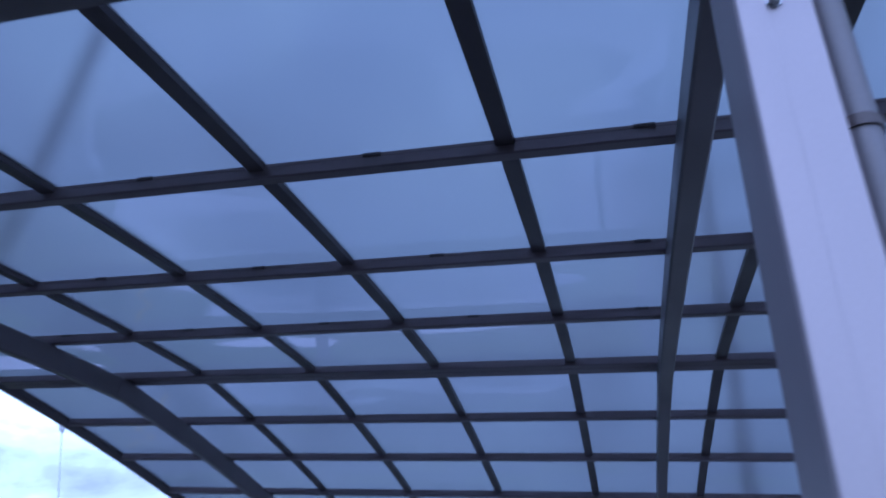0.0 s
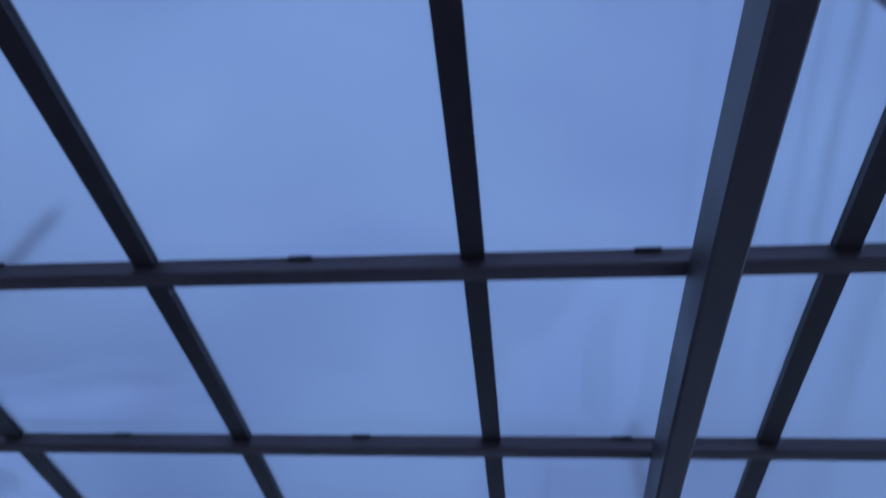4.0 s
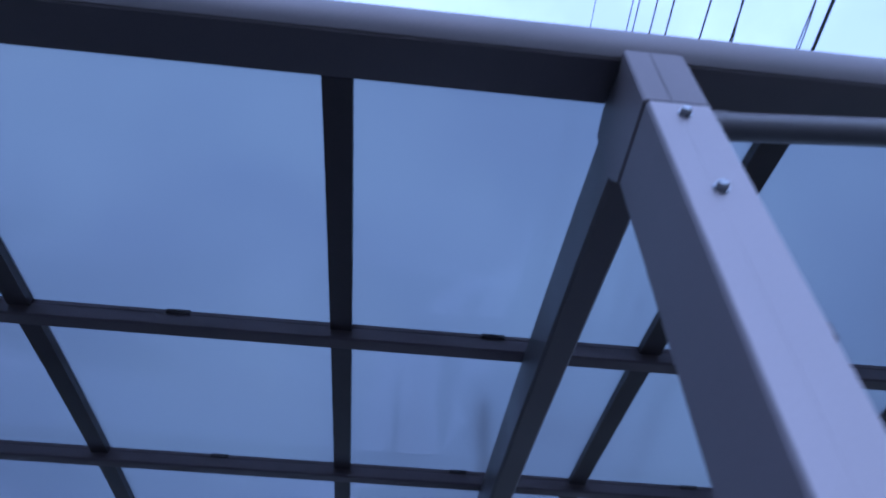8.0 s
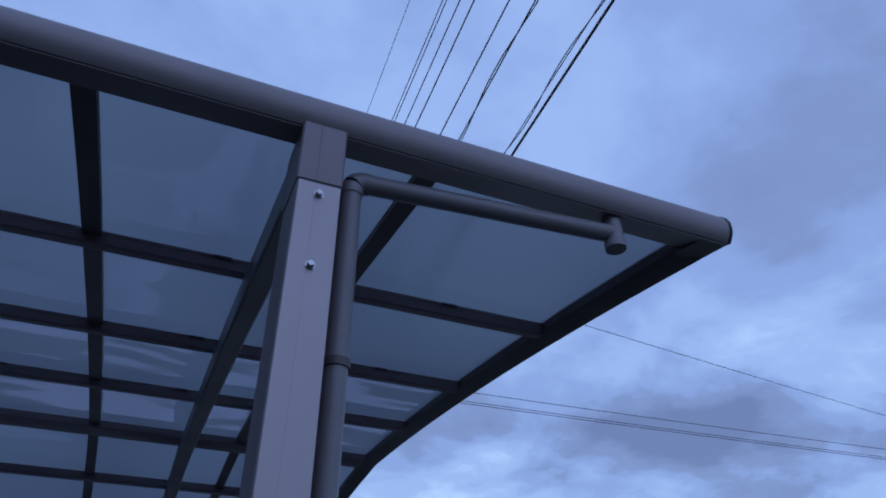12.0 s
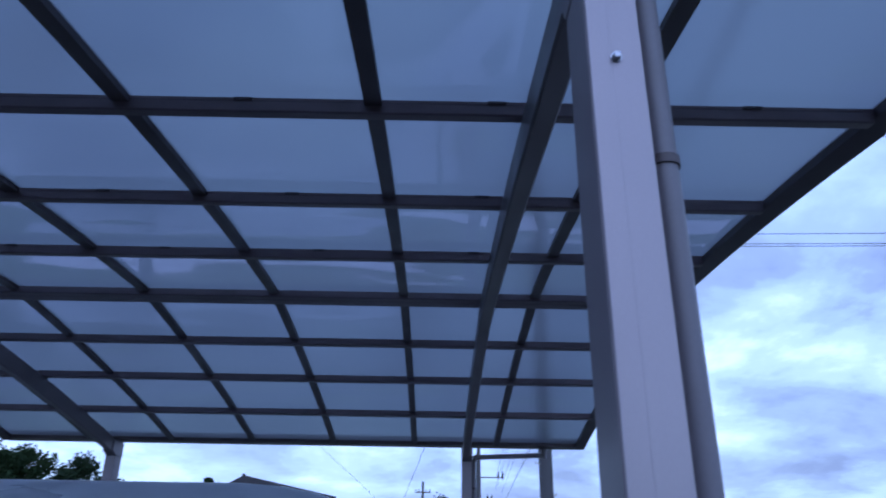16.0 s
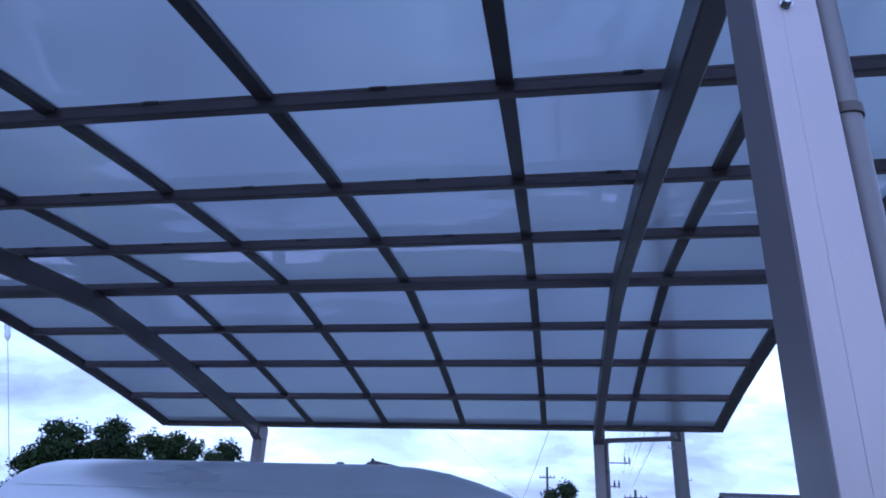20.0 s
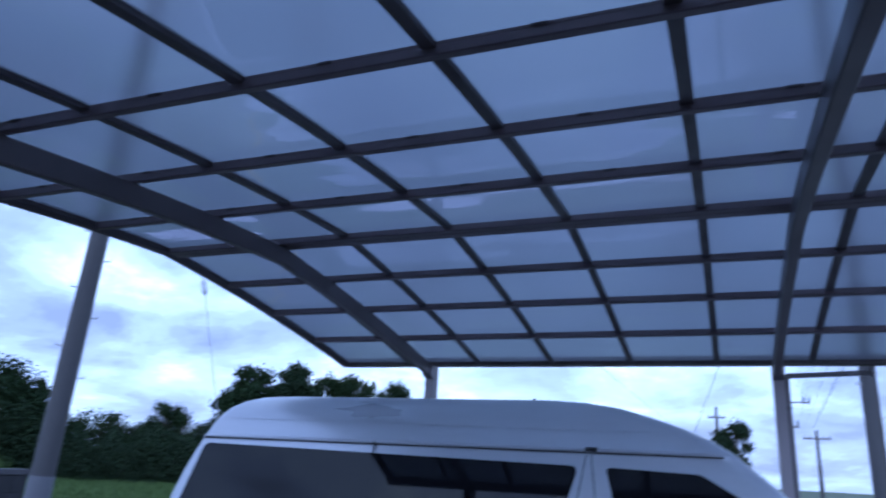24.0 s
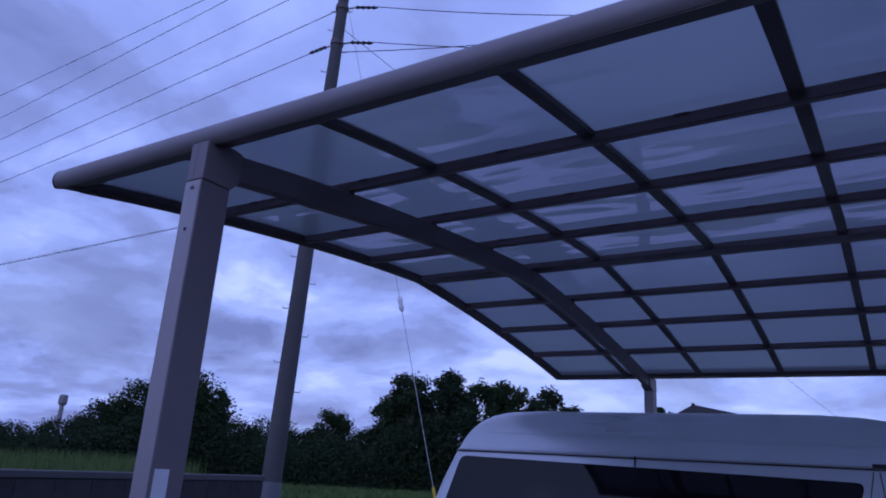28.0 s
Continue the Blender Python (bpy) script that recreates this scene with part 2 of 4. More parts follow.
M_SLEEVE = material("pale_pole_sleeve", (0.13, 0.13, 0.14), 0.7, 0.0, 0.12, 5.0, 60.0, 0.1)
M_WIRE = material("black_cable", (0.018, 0.018, 0.02), 0.6, 0.0, 0.1, 5.0, 50.0)
M_STEEL = material("galvanised_steel", (0.38, 0.39, 0.40), 0.5, 0.6, 0.12, 12.0, 120.0)
M_PORC = material("insulator_porcelain", (0.60, 0.60, 0.60), 0.25, 0.0, 0.08, 20.0, 120.0)
M_BARK = material("tree_bark", (0.075, 0.06, 0.045), 0.95, 0.0, 0.3, 4.0, 30.0, 0.6)
M_ROOF = material("dark_roof_tiles", (0.030, 0.027, 0.031), 0.7, 0.0, 0.15, 2.0, 20.0, 0.3)
M_HOUSE = material("house_render", (0.50, 0.48, 0.46), 0.85, 0.0, 0.1, 1.0, 30.0, 0.15)
M_YELLOW = material("yellow_guard", (0.62, 0.42, 0.03), 0.5, 0.0, 0.1, 8.0, 60.0)


def leafy(name, base, tip):
    m = bpy.data.materials.new(name)
    m.use_nodes = True
    n, l = m.node_tree.nodes, m.node_tree.links
    b = n["Principled BSDF"]
    b.inputs["Roughness"].default_value, b.inputs["Specular IOR Level"].default_value = 0.85, 0.12
    geo = n.new("ShaderNodeNewGeometry")
    mix = n.new("ShaderNodeMix")
    mix.data_type = "RGBA"
    mix.inputs["A"].default_value, mix.inputs["B"].default_value = (*base, 1), (*tip, 1)
    l.new(geo.outputs["Random Per Island"], mix.inputs["Factor"])
    l.new(mix.outputs["Result"], b.inputs["Base Color"])
    return m


M_LEAF = leafy("broadleaf_foliage", (0.018, 0.034, 0.014), (0.030, 0.052, 0.020))
M_LEAF2 = leafy("dark_foliage", (0.015, 0.028, 0.013), (0.026, 0.042, 0.018))
M_COPING = material("dark_coping", (0.075, 0.068, 0.070), 0.9, 0.0, 0.15, 5.0, 120.0, 0.10)
M_GRASS = leafy("field_grass", (0.042, 0.076, 0.022), (0.115, 0.170, 0.055))


def polycarbonate():
    """Smoked sheet: lets the sky through softened and tinted, and mirrors what lies low beyond it."""
    m = bpy.data.materials.new("smoked_polycarbonate")
    m.use_nodes = True
    n, l = m.node_tree.nodes, m.node_tree.links
    n.clear()
    out = n.new("ShaderNodeOutputMaterial")
    co = n.new("ShaderNodeTexCoord")
    big = n.new("ShaderNodeTexNoise")
    big.inputs["Scale"].default_value, big.inputs["Detail"].default_value = 1.6, 5.0
    l.new(co.outputs["Object"], big.inputs["Vector"])
    dust = n.new("ShaderNodeTexNoise")
    dust.inputs["Scale"].default_value, dust.inputs["Detail"].default_value = 90.0, 4.0
    l.new(co.outputs["Object"], dust.inputs["Vector"])
    clear = n.new("ShaderNodeBsdfRefraction")
    clear.inputs["Color"].default_value = (0.464, 0.508, 0.535, 1)
    clear.inputs["Roughness"].default_value, clear.inputs["IOR"].default_value = 0.28, 1.06
    milk = n.new("ShaderNodeBsdfTranslucent")
    milk.inputs[0].default_value = (0.495, 0.49, 0.51, 1)
    body = n.new("ShaderNodeMixShader")
    amount = n.new("ShaderNodeMapRange")
    amount.inputs["From Min"].default_value, amount.inputs["From Max"].default_value = 0.3, 0.7
    amount.inputs["To Min"].default_value, amount.inputs["To Max"].default_value = 0.16, 0.28
    l.new(big.outputs[0], amount.inputs[0])
    l.new(amount.outputs[0], body.inputs[0])
    l.new(clear.outputs[0], body.inputs[1])
    l.new(milk.outputs[0], body.inputs[2])
    gloss = n.new("ShaderNodeBsdfGlossy")
    gloss.inputs["Roughness"].default_value = 0.032
    gloss.inputs["Color"].default_value = (0.50, 0.47, 0.57, 1)
    wob = n.new("ShaderNodeBump")
    wob.inputs["Strength"].default_value, wob.inputs["Distance"].default_value = 1.0, 0.023
    lay = n.new("ShaderNodeMapping")
    lay.inputs["Scale"].default_value = (0.7, 1.5, 1.0)
    l.new(co.outputs["Object"], lay.inputs[0])
    wave = n.new("ShaderNodeTexNoise")
    wave.inputs["Scale"].default_value, wave.inputs["Detail"].default_value = 1.1, 1.7
    l.new(lay.outputs[0], wave.inputs["Vector"])
    l.new(wave.outputs[0], wob.inputs["Height"])
    l.new(wob.outputs[0], gloss.inputs["Normal"])
    face = n.new("ShaderNodeLayerWeight")
    face.inputs["Blend"].default_value = 0.5
    power = n.new("ShaderNodeMath")
    power.operation = "POWER"
    power.inputs[1].default_value = 2.9
    l.new(face.outputs["Facing"], power.inputs[0])
    schlick = n.new("ShaderNodeMapRange")
    schlick.inputs["To Min"].default_value, schlick.inputs["To Max"].default_value = 0.035, 0.95
    l.new(power.outputs[0], schlick.inputs[0])
    mix = n.new("ShaderNodeMixShader")
    l.new(schlick.outputs[0], mix.inputs[0])
    l.new(body.outputs[0], mix.inputs[1])
    l.new(gloss.outputs[0], mix.inputs[2])
    l.new(mix.outputs[0], out.inputs[0])
    return m


M_PANEL = polycarbonate()


# ---- mesh helpers ----
def part(name, bm, material_, parent, label=""):
    """Links a bmesh as one mesh object under its thing (or at top level with no parent)."""
    me = bpy.data.meshes.new(name)
    bmesh.ops.recalc_face_normals(bm, faces=bm.faces[:])
    bm.to_mesh(me)
    bm.free()
    me.materials.append(material_)
    ob = new(name, me)
    if parent:
        ob.parent = parent
    return tagged(ob, label)


def smooth(ob, degrees=35):
    for p in ob.data.polygons:
        p.use_smooth = True
    ob.data.set_sharp_from_angle(angle=radians(degrees))
    return ob


def thing(name, label, category, at=(0, 0, 0), group="", kind=""):
    ob = new(name)
    ob.location = at
    ob.empty_display_size = 0.1
    return tagged(ob, label, category, group, kind)


def prism(rings):
    """A closed solid from rings of points, capped at both ends."""
    bm = bmesh.new()
    loops = [[bm.verts.new(p) for p in ring] for ring in rings]
    for a, b in zip(loops, loops[1:]):
        for i in range(len(a)):
            j = (i + 1) % len(a)
            bm.faces.new((a[i], a[j], b[j], b[i]))
    bm.faces.new(loops[0][::-1])
    bm.faces.new(loops[-1])
    return bm


def box(x0, x1, y0, y1, z0, z1, bevel=0.0):
    bm = prism([[(x0, y0, z), (x1, y0, z), (x1, y1, z), (x0, y1, z)] for z in (z0, z1)])
    if bevel:
        bmesh.ops.bevel(bm, geom=bm.edges[:], offset=bevel, segments=2, affect="EDGES", profile=0.5)
    return bm


def tube(points, radius, sides=12, taper=None):
    """A round bar along points."""
    pts = [Vector(p) for p in points]
    rings = []
    for i, p in enumerate(pts):
        d = (pts[min(i + 1, len(pts) - 1)] - pts[max(i - 1, 0)]).normalized()
        side = d.cross(Vector((0, 0, 1)) if abs(d.z) < 0.95 else Vector((1, 0, 0))).normalized()
        up = side.cross(d)
        r = taper[i] if taper else radius
        rings.append([p + r * (math.cos(2 * math.pi * k / sides) * side + math.sin(2 * math.pi * k / sides) * up) for k in range(sides)])
    return prism(rings)


def merge(*parts):
    bm = parts[0]
    for other in parts[1:]:
        me = bpy.data.meshes.new("tmp")
        other.to_mesh(me)
        other.free()
        bm.from_mesh(me)
        bpy.data.meshes.remove(me)
    return bm


def mesh_object(name, verts, faces, material_, parent=None, label=""):
    me = bpy.data.meshes.new(name)
    me.from_pydata(verts, [], faces)
    me.materials.append(material_)
    me.update()
    ob = new(name, me)
    if parent:
        ob.parent = parent
    return tagged(ob, label)


# ---- plan ----
RX = [-2.943, -2.234, -1.526, -0.820, -0.115, 0.592, 1.306, 2.025]
ROW_Y = [0.015, 0.716, 1.411, 2.047, 2.704, 3.351, 3.982, 4.666, 5.372]
ROW_Z = [2.630, 2.724, 2.800, 2.848, 2.874, 2.804, 2.727, 2.610, 2.481]
CURVE = [np.polyfit(ROW_Y[:5], ROW_Z[:5], 2), np.polyfit(ROW_Y[4:], ROW_Z[4:], 2)]
POST_X = (-2.006, 1.048)


def arch(y):
    """Height of the purlins' underside over the depth of the roof, and its slope."""
    c = CURVE[0] if y < ROW_Y[4] else CURVE[1]
    return float(np.polyval(c, y)), float(np.polyval(np.polyder(c), y))


def bar_x(x0, x1, y, profile, lift=0.0):
    """A bar across the roof at depth y; profile in (along the slope, off the surface)."""
    z, s = arch(y)
    t = Vector((0, 1, s)).normalized()
    n = Vector((0, -t.z, t.y))
    base = Vector((0, y, z + lift))
    return prism([[base + t * a + n * b + Vector((x, 0, 0)) for a, b in profile] for x in (x0, x1)])


def bar_y(x, ys, profile, lift=0.0):
    """A bar that follows the arch at x; profile in (across, off the surface)."""
    rings = []
    for y in ys:
        z, s = arch(y)
        t = Vector((0, 1, s)).normalized()
        n = Vector((0, -t.z, t.y))
        rings.append([Vector((x + a, y, z + lift)) + n * b for a, b in profile])
    return prism(rings)


def rounded(w, h, r=0.004, base=0.0):
    """Cross-section w wide and h high with chamfered corners, its underside at base."""
    a = w / 2
    return [(-a + r, base), (a - r, base), (a, base + r), (a, base + h - r), (a - r, base + h), (-a + r, base + h), (-a, base + h - r), (-a, base + r)]


def steps(a, b, n):
    return [a + (b - a) * i / n for i in range(n + 1)]


# ---- ground ----
def lie(x, y):
    """Height of the field: level round the parking area, rising gently towards the trees."""
    off = math.hypot(max(abs(x) - 12, 0), max(abs(y) - 12, 0))
    return min(off / 26, 1.0) * (0.42 + 0.12 * noise.noise((x * 0.05, y * 0.05, 0))) - 0.02


def ground():
    n, far = 120, 900.0
    line = [math.copysign(abs(u) ** 3, u) * far for u in np.linspace(-1, 1, n + 1)]
    verts, faces = [], []
    for y in line:
        for x in line:
            verts.append((x, y, lie(x, y)))
    for j in range(n):
        for i in range(n):
            a = j * (n + 1) + i
            faces.append((a, a + 1, a + n + 2, a + n + 1))
    return tagged(mesh_object("ground", verts, faces, M_SOIL), "weedy field with rough grass", "ground", kind="structure")


ground()
tagged(part("pavement", box(-6.6, 6.0, -6.0, 9.0, -0.15, 0.0, 0.01), M_SLAB, None), "dark worn asphalt parking area", "pavement", kind="structure")


# ---- carport ----
def carport():
    port = thing("carport", "two-bay bronze aluminium carport with smoked polycarbonate arched roof", "carport")
    ys_full = steps(ROW_Y[0] + 0.004, ROW_Y[8], 40)

    # rafters
    for i, x in enumerate(RX):
        end = i in (0, 7)
        prof = [(-0.024, -0.002), (0.024, -0.002), (0.024, 0.017), (0.020, 0.0195), (-0.020, 0.0195), (-0.024, 0.017)]
        if end:
            o = 1 if i else -1
            prof = [(-0.026 * o, -0.010), (-0.022 * o, -0.014), (0.044 * o, -0.026), (0.050 * o, -0.022), (0.050 * o, 0.024), (0.046 * o, 0.028), (-0.012 * o, 0.0195), (-0.026 * o, 0.017)]
        smooth(part("end_rafter" if end else "rafter", bar_y(x, ys_full, prof), M_DARK, port, "dark bronze edge rafter" if end else ""))
    # purlins, with the small panel clips of the front half
    for k in range(1, 8):
        if k == 4:
            prof = [(-0.042, -0.019), (-0.038, -0.023), (-0.003, -0.023), (-0.002, -0.018), (0.002, -0.018), (0.003, -0.023), (0.060, -0.023), (0.064, -0.019), (0.064, 0.0165), (-0.042, 0.0165)]
        else:
            prof = [(-0.021, -0.022), (-0.017, -0.026), (0.017, -0.026), (0.021, -0.022), (0.021, 0.006), (0.022, 0.008), (0.022, 0.0165), (-0.022, 0.0165), (-0.022, 0.008), (-0.021, 0.006)]
        rail = part("ridge_purlin" if k == 4 else "purlin", bar_x(RX[0] + 0.027, RX[7] - 0.027, ROW_Y[k], prof), M_RAIL, port)
        if k in (1, 2, 3):
            for i in range(7):
                xm = (RX[i] + RX[i + 1]) / 2 - 0.01
                part("clip", bar_x(xm - 0.026, xm + 0.026, ROW_Y[k], [(-0.028, 0.011), (-0.026, 0.006), (-0.0222, 0.006), (-0.0222, 0.016), (-0.027, 0.016)]), M_DARK, rail)
    # roof sheets, one per bay and half
    for i in range(7):
        for a, b in ((0, 4), (4, 8)):
            ys = steps(ROW_Y[a] + 0.005, ROW_Y[b] - 0.005, 16)
            half = (RX[i + 1] - RX[i]) / 2 - 0.010
            sheet = bar_y((RX[i] + RX[i + 1]) / 2, ys, [(-half, 0.0200), (half, 0.0200), (half, 0.0230), (-half, 0.0230)])
            smooth(part("roof_panel", sheet, M_PANEL, port, "smoked polycarbonate sheet"))
    # glazing caps above each rafter
    for x in RX:
        part("glazing_cap", bar_y(x, steps(0.03, 5.36, 30), [(-0.022, 0.0235), (0.022, 0.0235), (0.016, 0.032), (-0.016, 0.032)]), M_ALU, port)
    # front gutter: round outer face, flat soffit coloured darker for its shade
    cy, cz, r = -0.041, 2.636, 0.053
    ring = [(cy + r * math.cos(radians(a)), cz + r * math.sin(radians(a))) for a in range(40, 231, 10)]
    ring += [(0.012, 2.622), (0.015, 2.626), (0.015, cz + r * math.sin(radians(40)))]
    g = prism([[(x, y, z) for y, z in ring] for x in (RX[0] - 0.068, RX[7] + 0.048)])
    gutter = smooth(part("front_gutter", g, M_ALU, port, "rounded bronze gutter beam"), 40)
    for x, s in ((RX[0] - 0.068, -1), (RX[7] + 0.048, 1)):
        cap = prism([[(x + s * d, (y - cy) * f + cy, (z - cz) * f + cz) for y, z in ring] for d, f in ((0.0, 1.03), (0.008, 1.03), (0.012, 0.94))])
        part("end_cap", cap, M_BLACK, gutter, "dark plastic end cap")
    # thin plate whose darker bronze stands in for shade under the gutter
    part("soffit", prism([[(x, y, z) for y, z in ((-0.072, 2.5920), (0.013, 2.6185), (0.013, 2.6215), (-0.072, 2.5950))] for x in (RX[0] - 0.064, RX[7] + 0.044)]), M_BEAM, gutter, "flat gutter soffit with its shade in a darker bronze")
    # corner covers under the gutter ends
    for x0, x1 in ((RX[0] - 0.050, RX[0] + 0.026), (RX[7] - 0.026, RX[7] + 0.050)):
        part("corner_cover", prism([[(x, y, z) for y, z in ((-0.066, 2.594), (0.030, 2.610), (0.030, 2.640), (-0.060, 2.640))] for x in (x0, x1)]), M_DARK, port)
    # rear gutter
    rear = [(5.352, 2.474), (5.420, 2.462), (5.446, 2.472), (5.456, 2.496), (5.450, 2.530), (5.430, 2.552), (5.400, 2.556), (5.352, 2.540)]
    smooth(part("rear_gutter", prism([[(x, y, z) for y, z in rear] for x in (RX[0] - 0.03, RX[7] + 0.03)]), M_DARK, port), 40)

    # arched main beams
    for px, bx, hw in zip(POST_X, (0.008, -0.010), (0.025, 0.030)):
        rings = []
        for y in [0.02 + (5.40 - 0.02) * i / 40 for i in range(41)]:
            z, s = arch(min(y, 5.372))
            t = Vector((0, 1, s)).normalized()
            n = Vector((0, -t.z, t.y))
            e = min(1.0, (y + 0.05) / 0.6, (5.46 - y) / 0.6)
            deep = 0.138 + 0.008 * e
            rings.append([Vector((px + a, y, z)) + n * b for a, b in ((bx - hw + 0.006, -deep), (bx + hw - 0.006, -deep), (bx + hw, -deep + 0.008), (bx + hw, -0.036), (bx + hw - 0.006, -0.030), (bx - hw + 0.006, -0.030), (bx - hw, -0.036), (bx - hw, -deep + 0.008))])
        beam = smooth(part("arched_beam", prism(rings), M_BEAM, port, "deep bronze arched main beam"))
        # purlin brackets on the beam
        for k in range(1, 8):
            z, s = arch(ROW_Y[k])
            part("bracket", box(px + bx - 0.024, px + bx + 0.024, ROW_Y[k] - 0.019, ROW_Y[k] + 0.019, z - 0.040, z - 0.014), M_DARK, beam)
        # splice cover at the ridge
        z, _ = arch(ROW_Y[4])
        part("splice_plate", box(px + bx - hw - 0.002, px + bx + hw + 0.002, ROW_Y[4] - 0.10, ROW_Y[4] + 0.10, z - 0.140, z - 0.040, 0.002), M_BEAM, beam)

    # posts
    for px in POST_X:
        for front in (True, False):
            y0, y1 = ((-0.100, 0.032) if px < 0 else (-0.088, 0.044)) if front else (5.305, 5.437)
            top = 2.446 if front else 2.335
            f = -1 if front else 1
            yf = y0 if front else y1
            cs = [(-0.042, 0.004), (-0.038, 0.0), (-0.0078, 0.0), (-0.0073, 0.0003), (-0.0068, 0.0), (0.038, 0.0), (0.042, 0.004), (0.042, 0.128), (0.038, 0.132), (-0.038, 0.132), (-0.042, 0.128)]
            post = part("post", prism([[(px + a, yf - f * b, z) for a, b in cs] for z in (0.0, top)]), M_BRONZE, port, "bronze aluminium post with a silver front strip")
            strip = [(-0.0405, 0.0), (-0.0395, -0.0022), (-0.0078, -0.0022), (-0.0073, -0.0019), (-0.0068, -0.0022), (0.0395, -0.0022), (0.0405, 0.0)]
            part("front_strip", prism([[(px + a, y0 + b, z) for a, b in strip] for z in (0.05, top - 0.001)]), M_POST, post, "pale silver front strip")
            part("foot_cover", box(px - 0.055, px + 0.055, y0 - 0.013, y1 + 0.013, 0.0, 0.05, 0.006), M_DARK, post)
            # joint gap, then the corner casting that carries the beam
            part("joint_gasket", box(px - 0.040, px + 0.040, y0 + 0.003, y1 - 0.003, top, top + 0.004), M_BLACK, post)
            if front:
                knee = [(y0, top + 0.004), (y1, top + 0.004), (0.066, 2.490), (0.066, 2.606), (0.017, 2.615), (-0.055, 2.586), (y0 + 0.016, 2.604), (y0, 2.596)]
            else:
                knee = [(5.305, top + 0.004), (5.437, top + 0.004), (5.437, 2.452), (5.350, 2.470), (5.230, 2.450), (5.225, 2.372)]
            kb = prism([[(px + a, y, z) for y, z in knee] for a in (-0.044, 0.044)])
            bmesh.ops.bevel(kb, geom=kb.edges[:], offset=0.003, segments=1, affect="EDGES")
            part("corner_casting", kb, M_BRONZE, port)
            if front:
                seam = box(px - 0.0076, px - 0.0070, y0 - 0.0008, y0 + 0.002, top + 0.006, 2.590)
                part("casting_seam", seam, M_DARK, port.children[-1])
            for z in ((2.419, 2.263) if front else (2.30, 2.15)):
                for dx in (0.0,):
                    hexa = prism([[(px + dx + rr * math.cos(radians(60 * q + 15)), yf + f * d, z + rr * math.sin(radians(60 * q + 15))) for q in range(6)] for rr, d in ((0.0072, 0.002), (0.0072, 0.0085), (0.0058, 0.0096))])
                    wash = prism([[(px + dx + 0.0092 * math.cos(radians(20 * q)), yf + f * d, z + 0.0092 * math.sin(radians(20 * q))) for q in range(18)] for d in (0.0, 0.002)])
                    for v in (*hexa.verts, *wash.verts):
                        v.co.y += f * 0.0022
                    part("bolt", merge(hexa, wash), M_BOLT, post, "zinc-plated hex bolt")
            if front and px < 0:
                part("sticker", box(px + 0.0422, px + 0.0428, -0.086, -0.030, 1.30, 1.455), M_STICKER, post, "pale blank paper sticker")

    # rain pipes: outlet under the gutter, run along it to the post, then down
    def rain_pipe(y_out, x_out, z_out, z_elbow, x_down, y_down, z_top, drop):
        r = 0.0215
        pipe = thing("rain_pipe", "", "")
        pipe.parent = port
        bend = [(x_down + 0.024 * (1 - math.sin(radians(a))), y_down, z_elbow - 0.024 * (1 - math.cos(radians(a)))) for a in range(0, 91, 15)]
        run = [(x_out, y_out, z_out)] + bend + [(x_down, y_down, 0.08)]
        smooth(part("pipe_run", tube(run, r, 16), M_PIPE, pipe))
        smooth(part("outlet", tube([(x_out, y_out, z_top), (x_out, y_out, z_out - drop)], 0.0230, 16), M_PIPE, pipe))
        smooth(part("outlet_cap", tube([(x_out, y_out, z_out - drop + 0.004), (x_out, y_out, z_out - drop - 0.014)], 0.0246, 16), M_PIPE, pipe))
        smooth(part("elbow", tube([(x_down + 0.036, y_down, z_elbow)] + bend + [(x_down, y_down, z_elbow - 0.040)], r + 0.0022, 16), M_PIPE, pipe))
        for z in (2.124, 1.2):
            smooth(part("pipe_clamp", tube([(x_down, y_down, z - 0.008), (x_down, y_down, z + 0.008)], r + 0.0032, 16), M_DARK, pipe, "dark pipe clamp"))
            part("clamp_arm", box(x_down - 0.05, x_down - r, y_down - 0.006, y_down + 0.006, z - 0.006, z + 0.006), M_PIPE, pipe)
        return pipe

    rain_pipe(-0.042, 1.752, 2.555, 2.537, 1.128, -0.012, 2.60, 0.028)
    rain_pipe(5.425, 1.73, 2.412, 2.385, 1.112, 5.425, 2.47, 0.012)
    return port


carport()


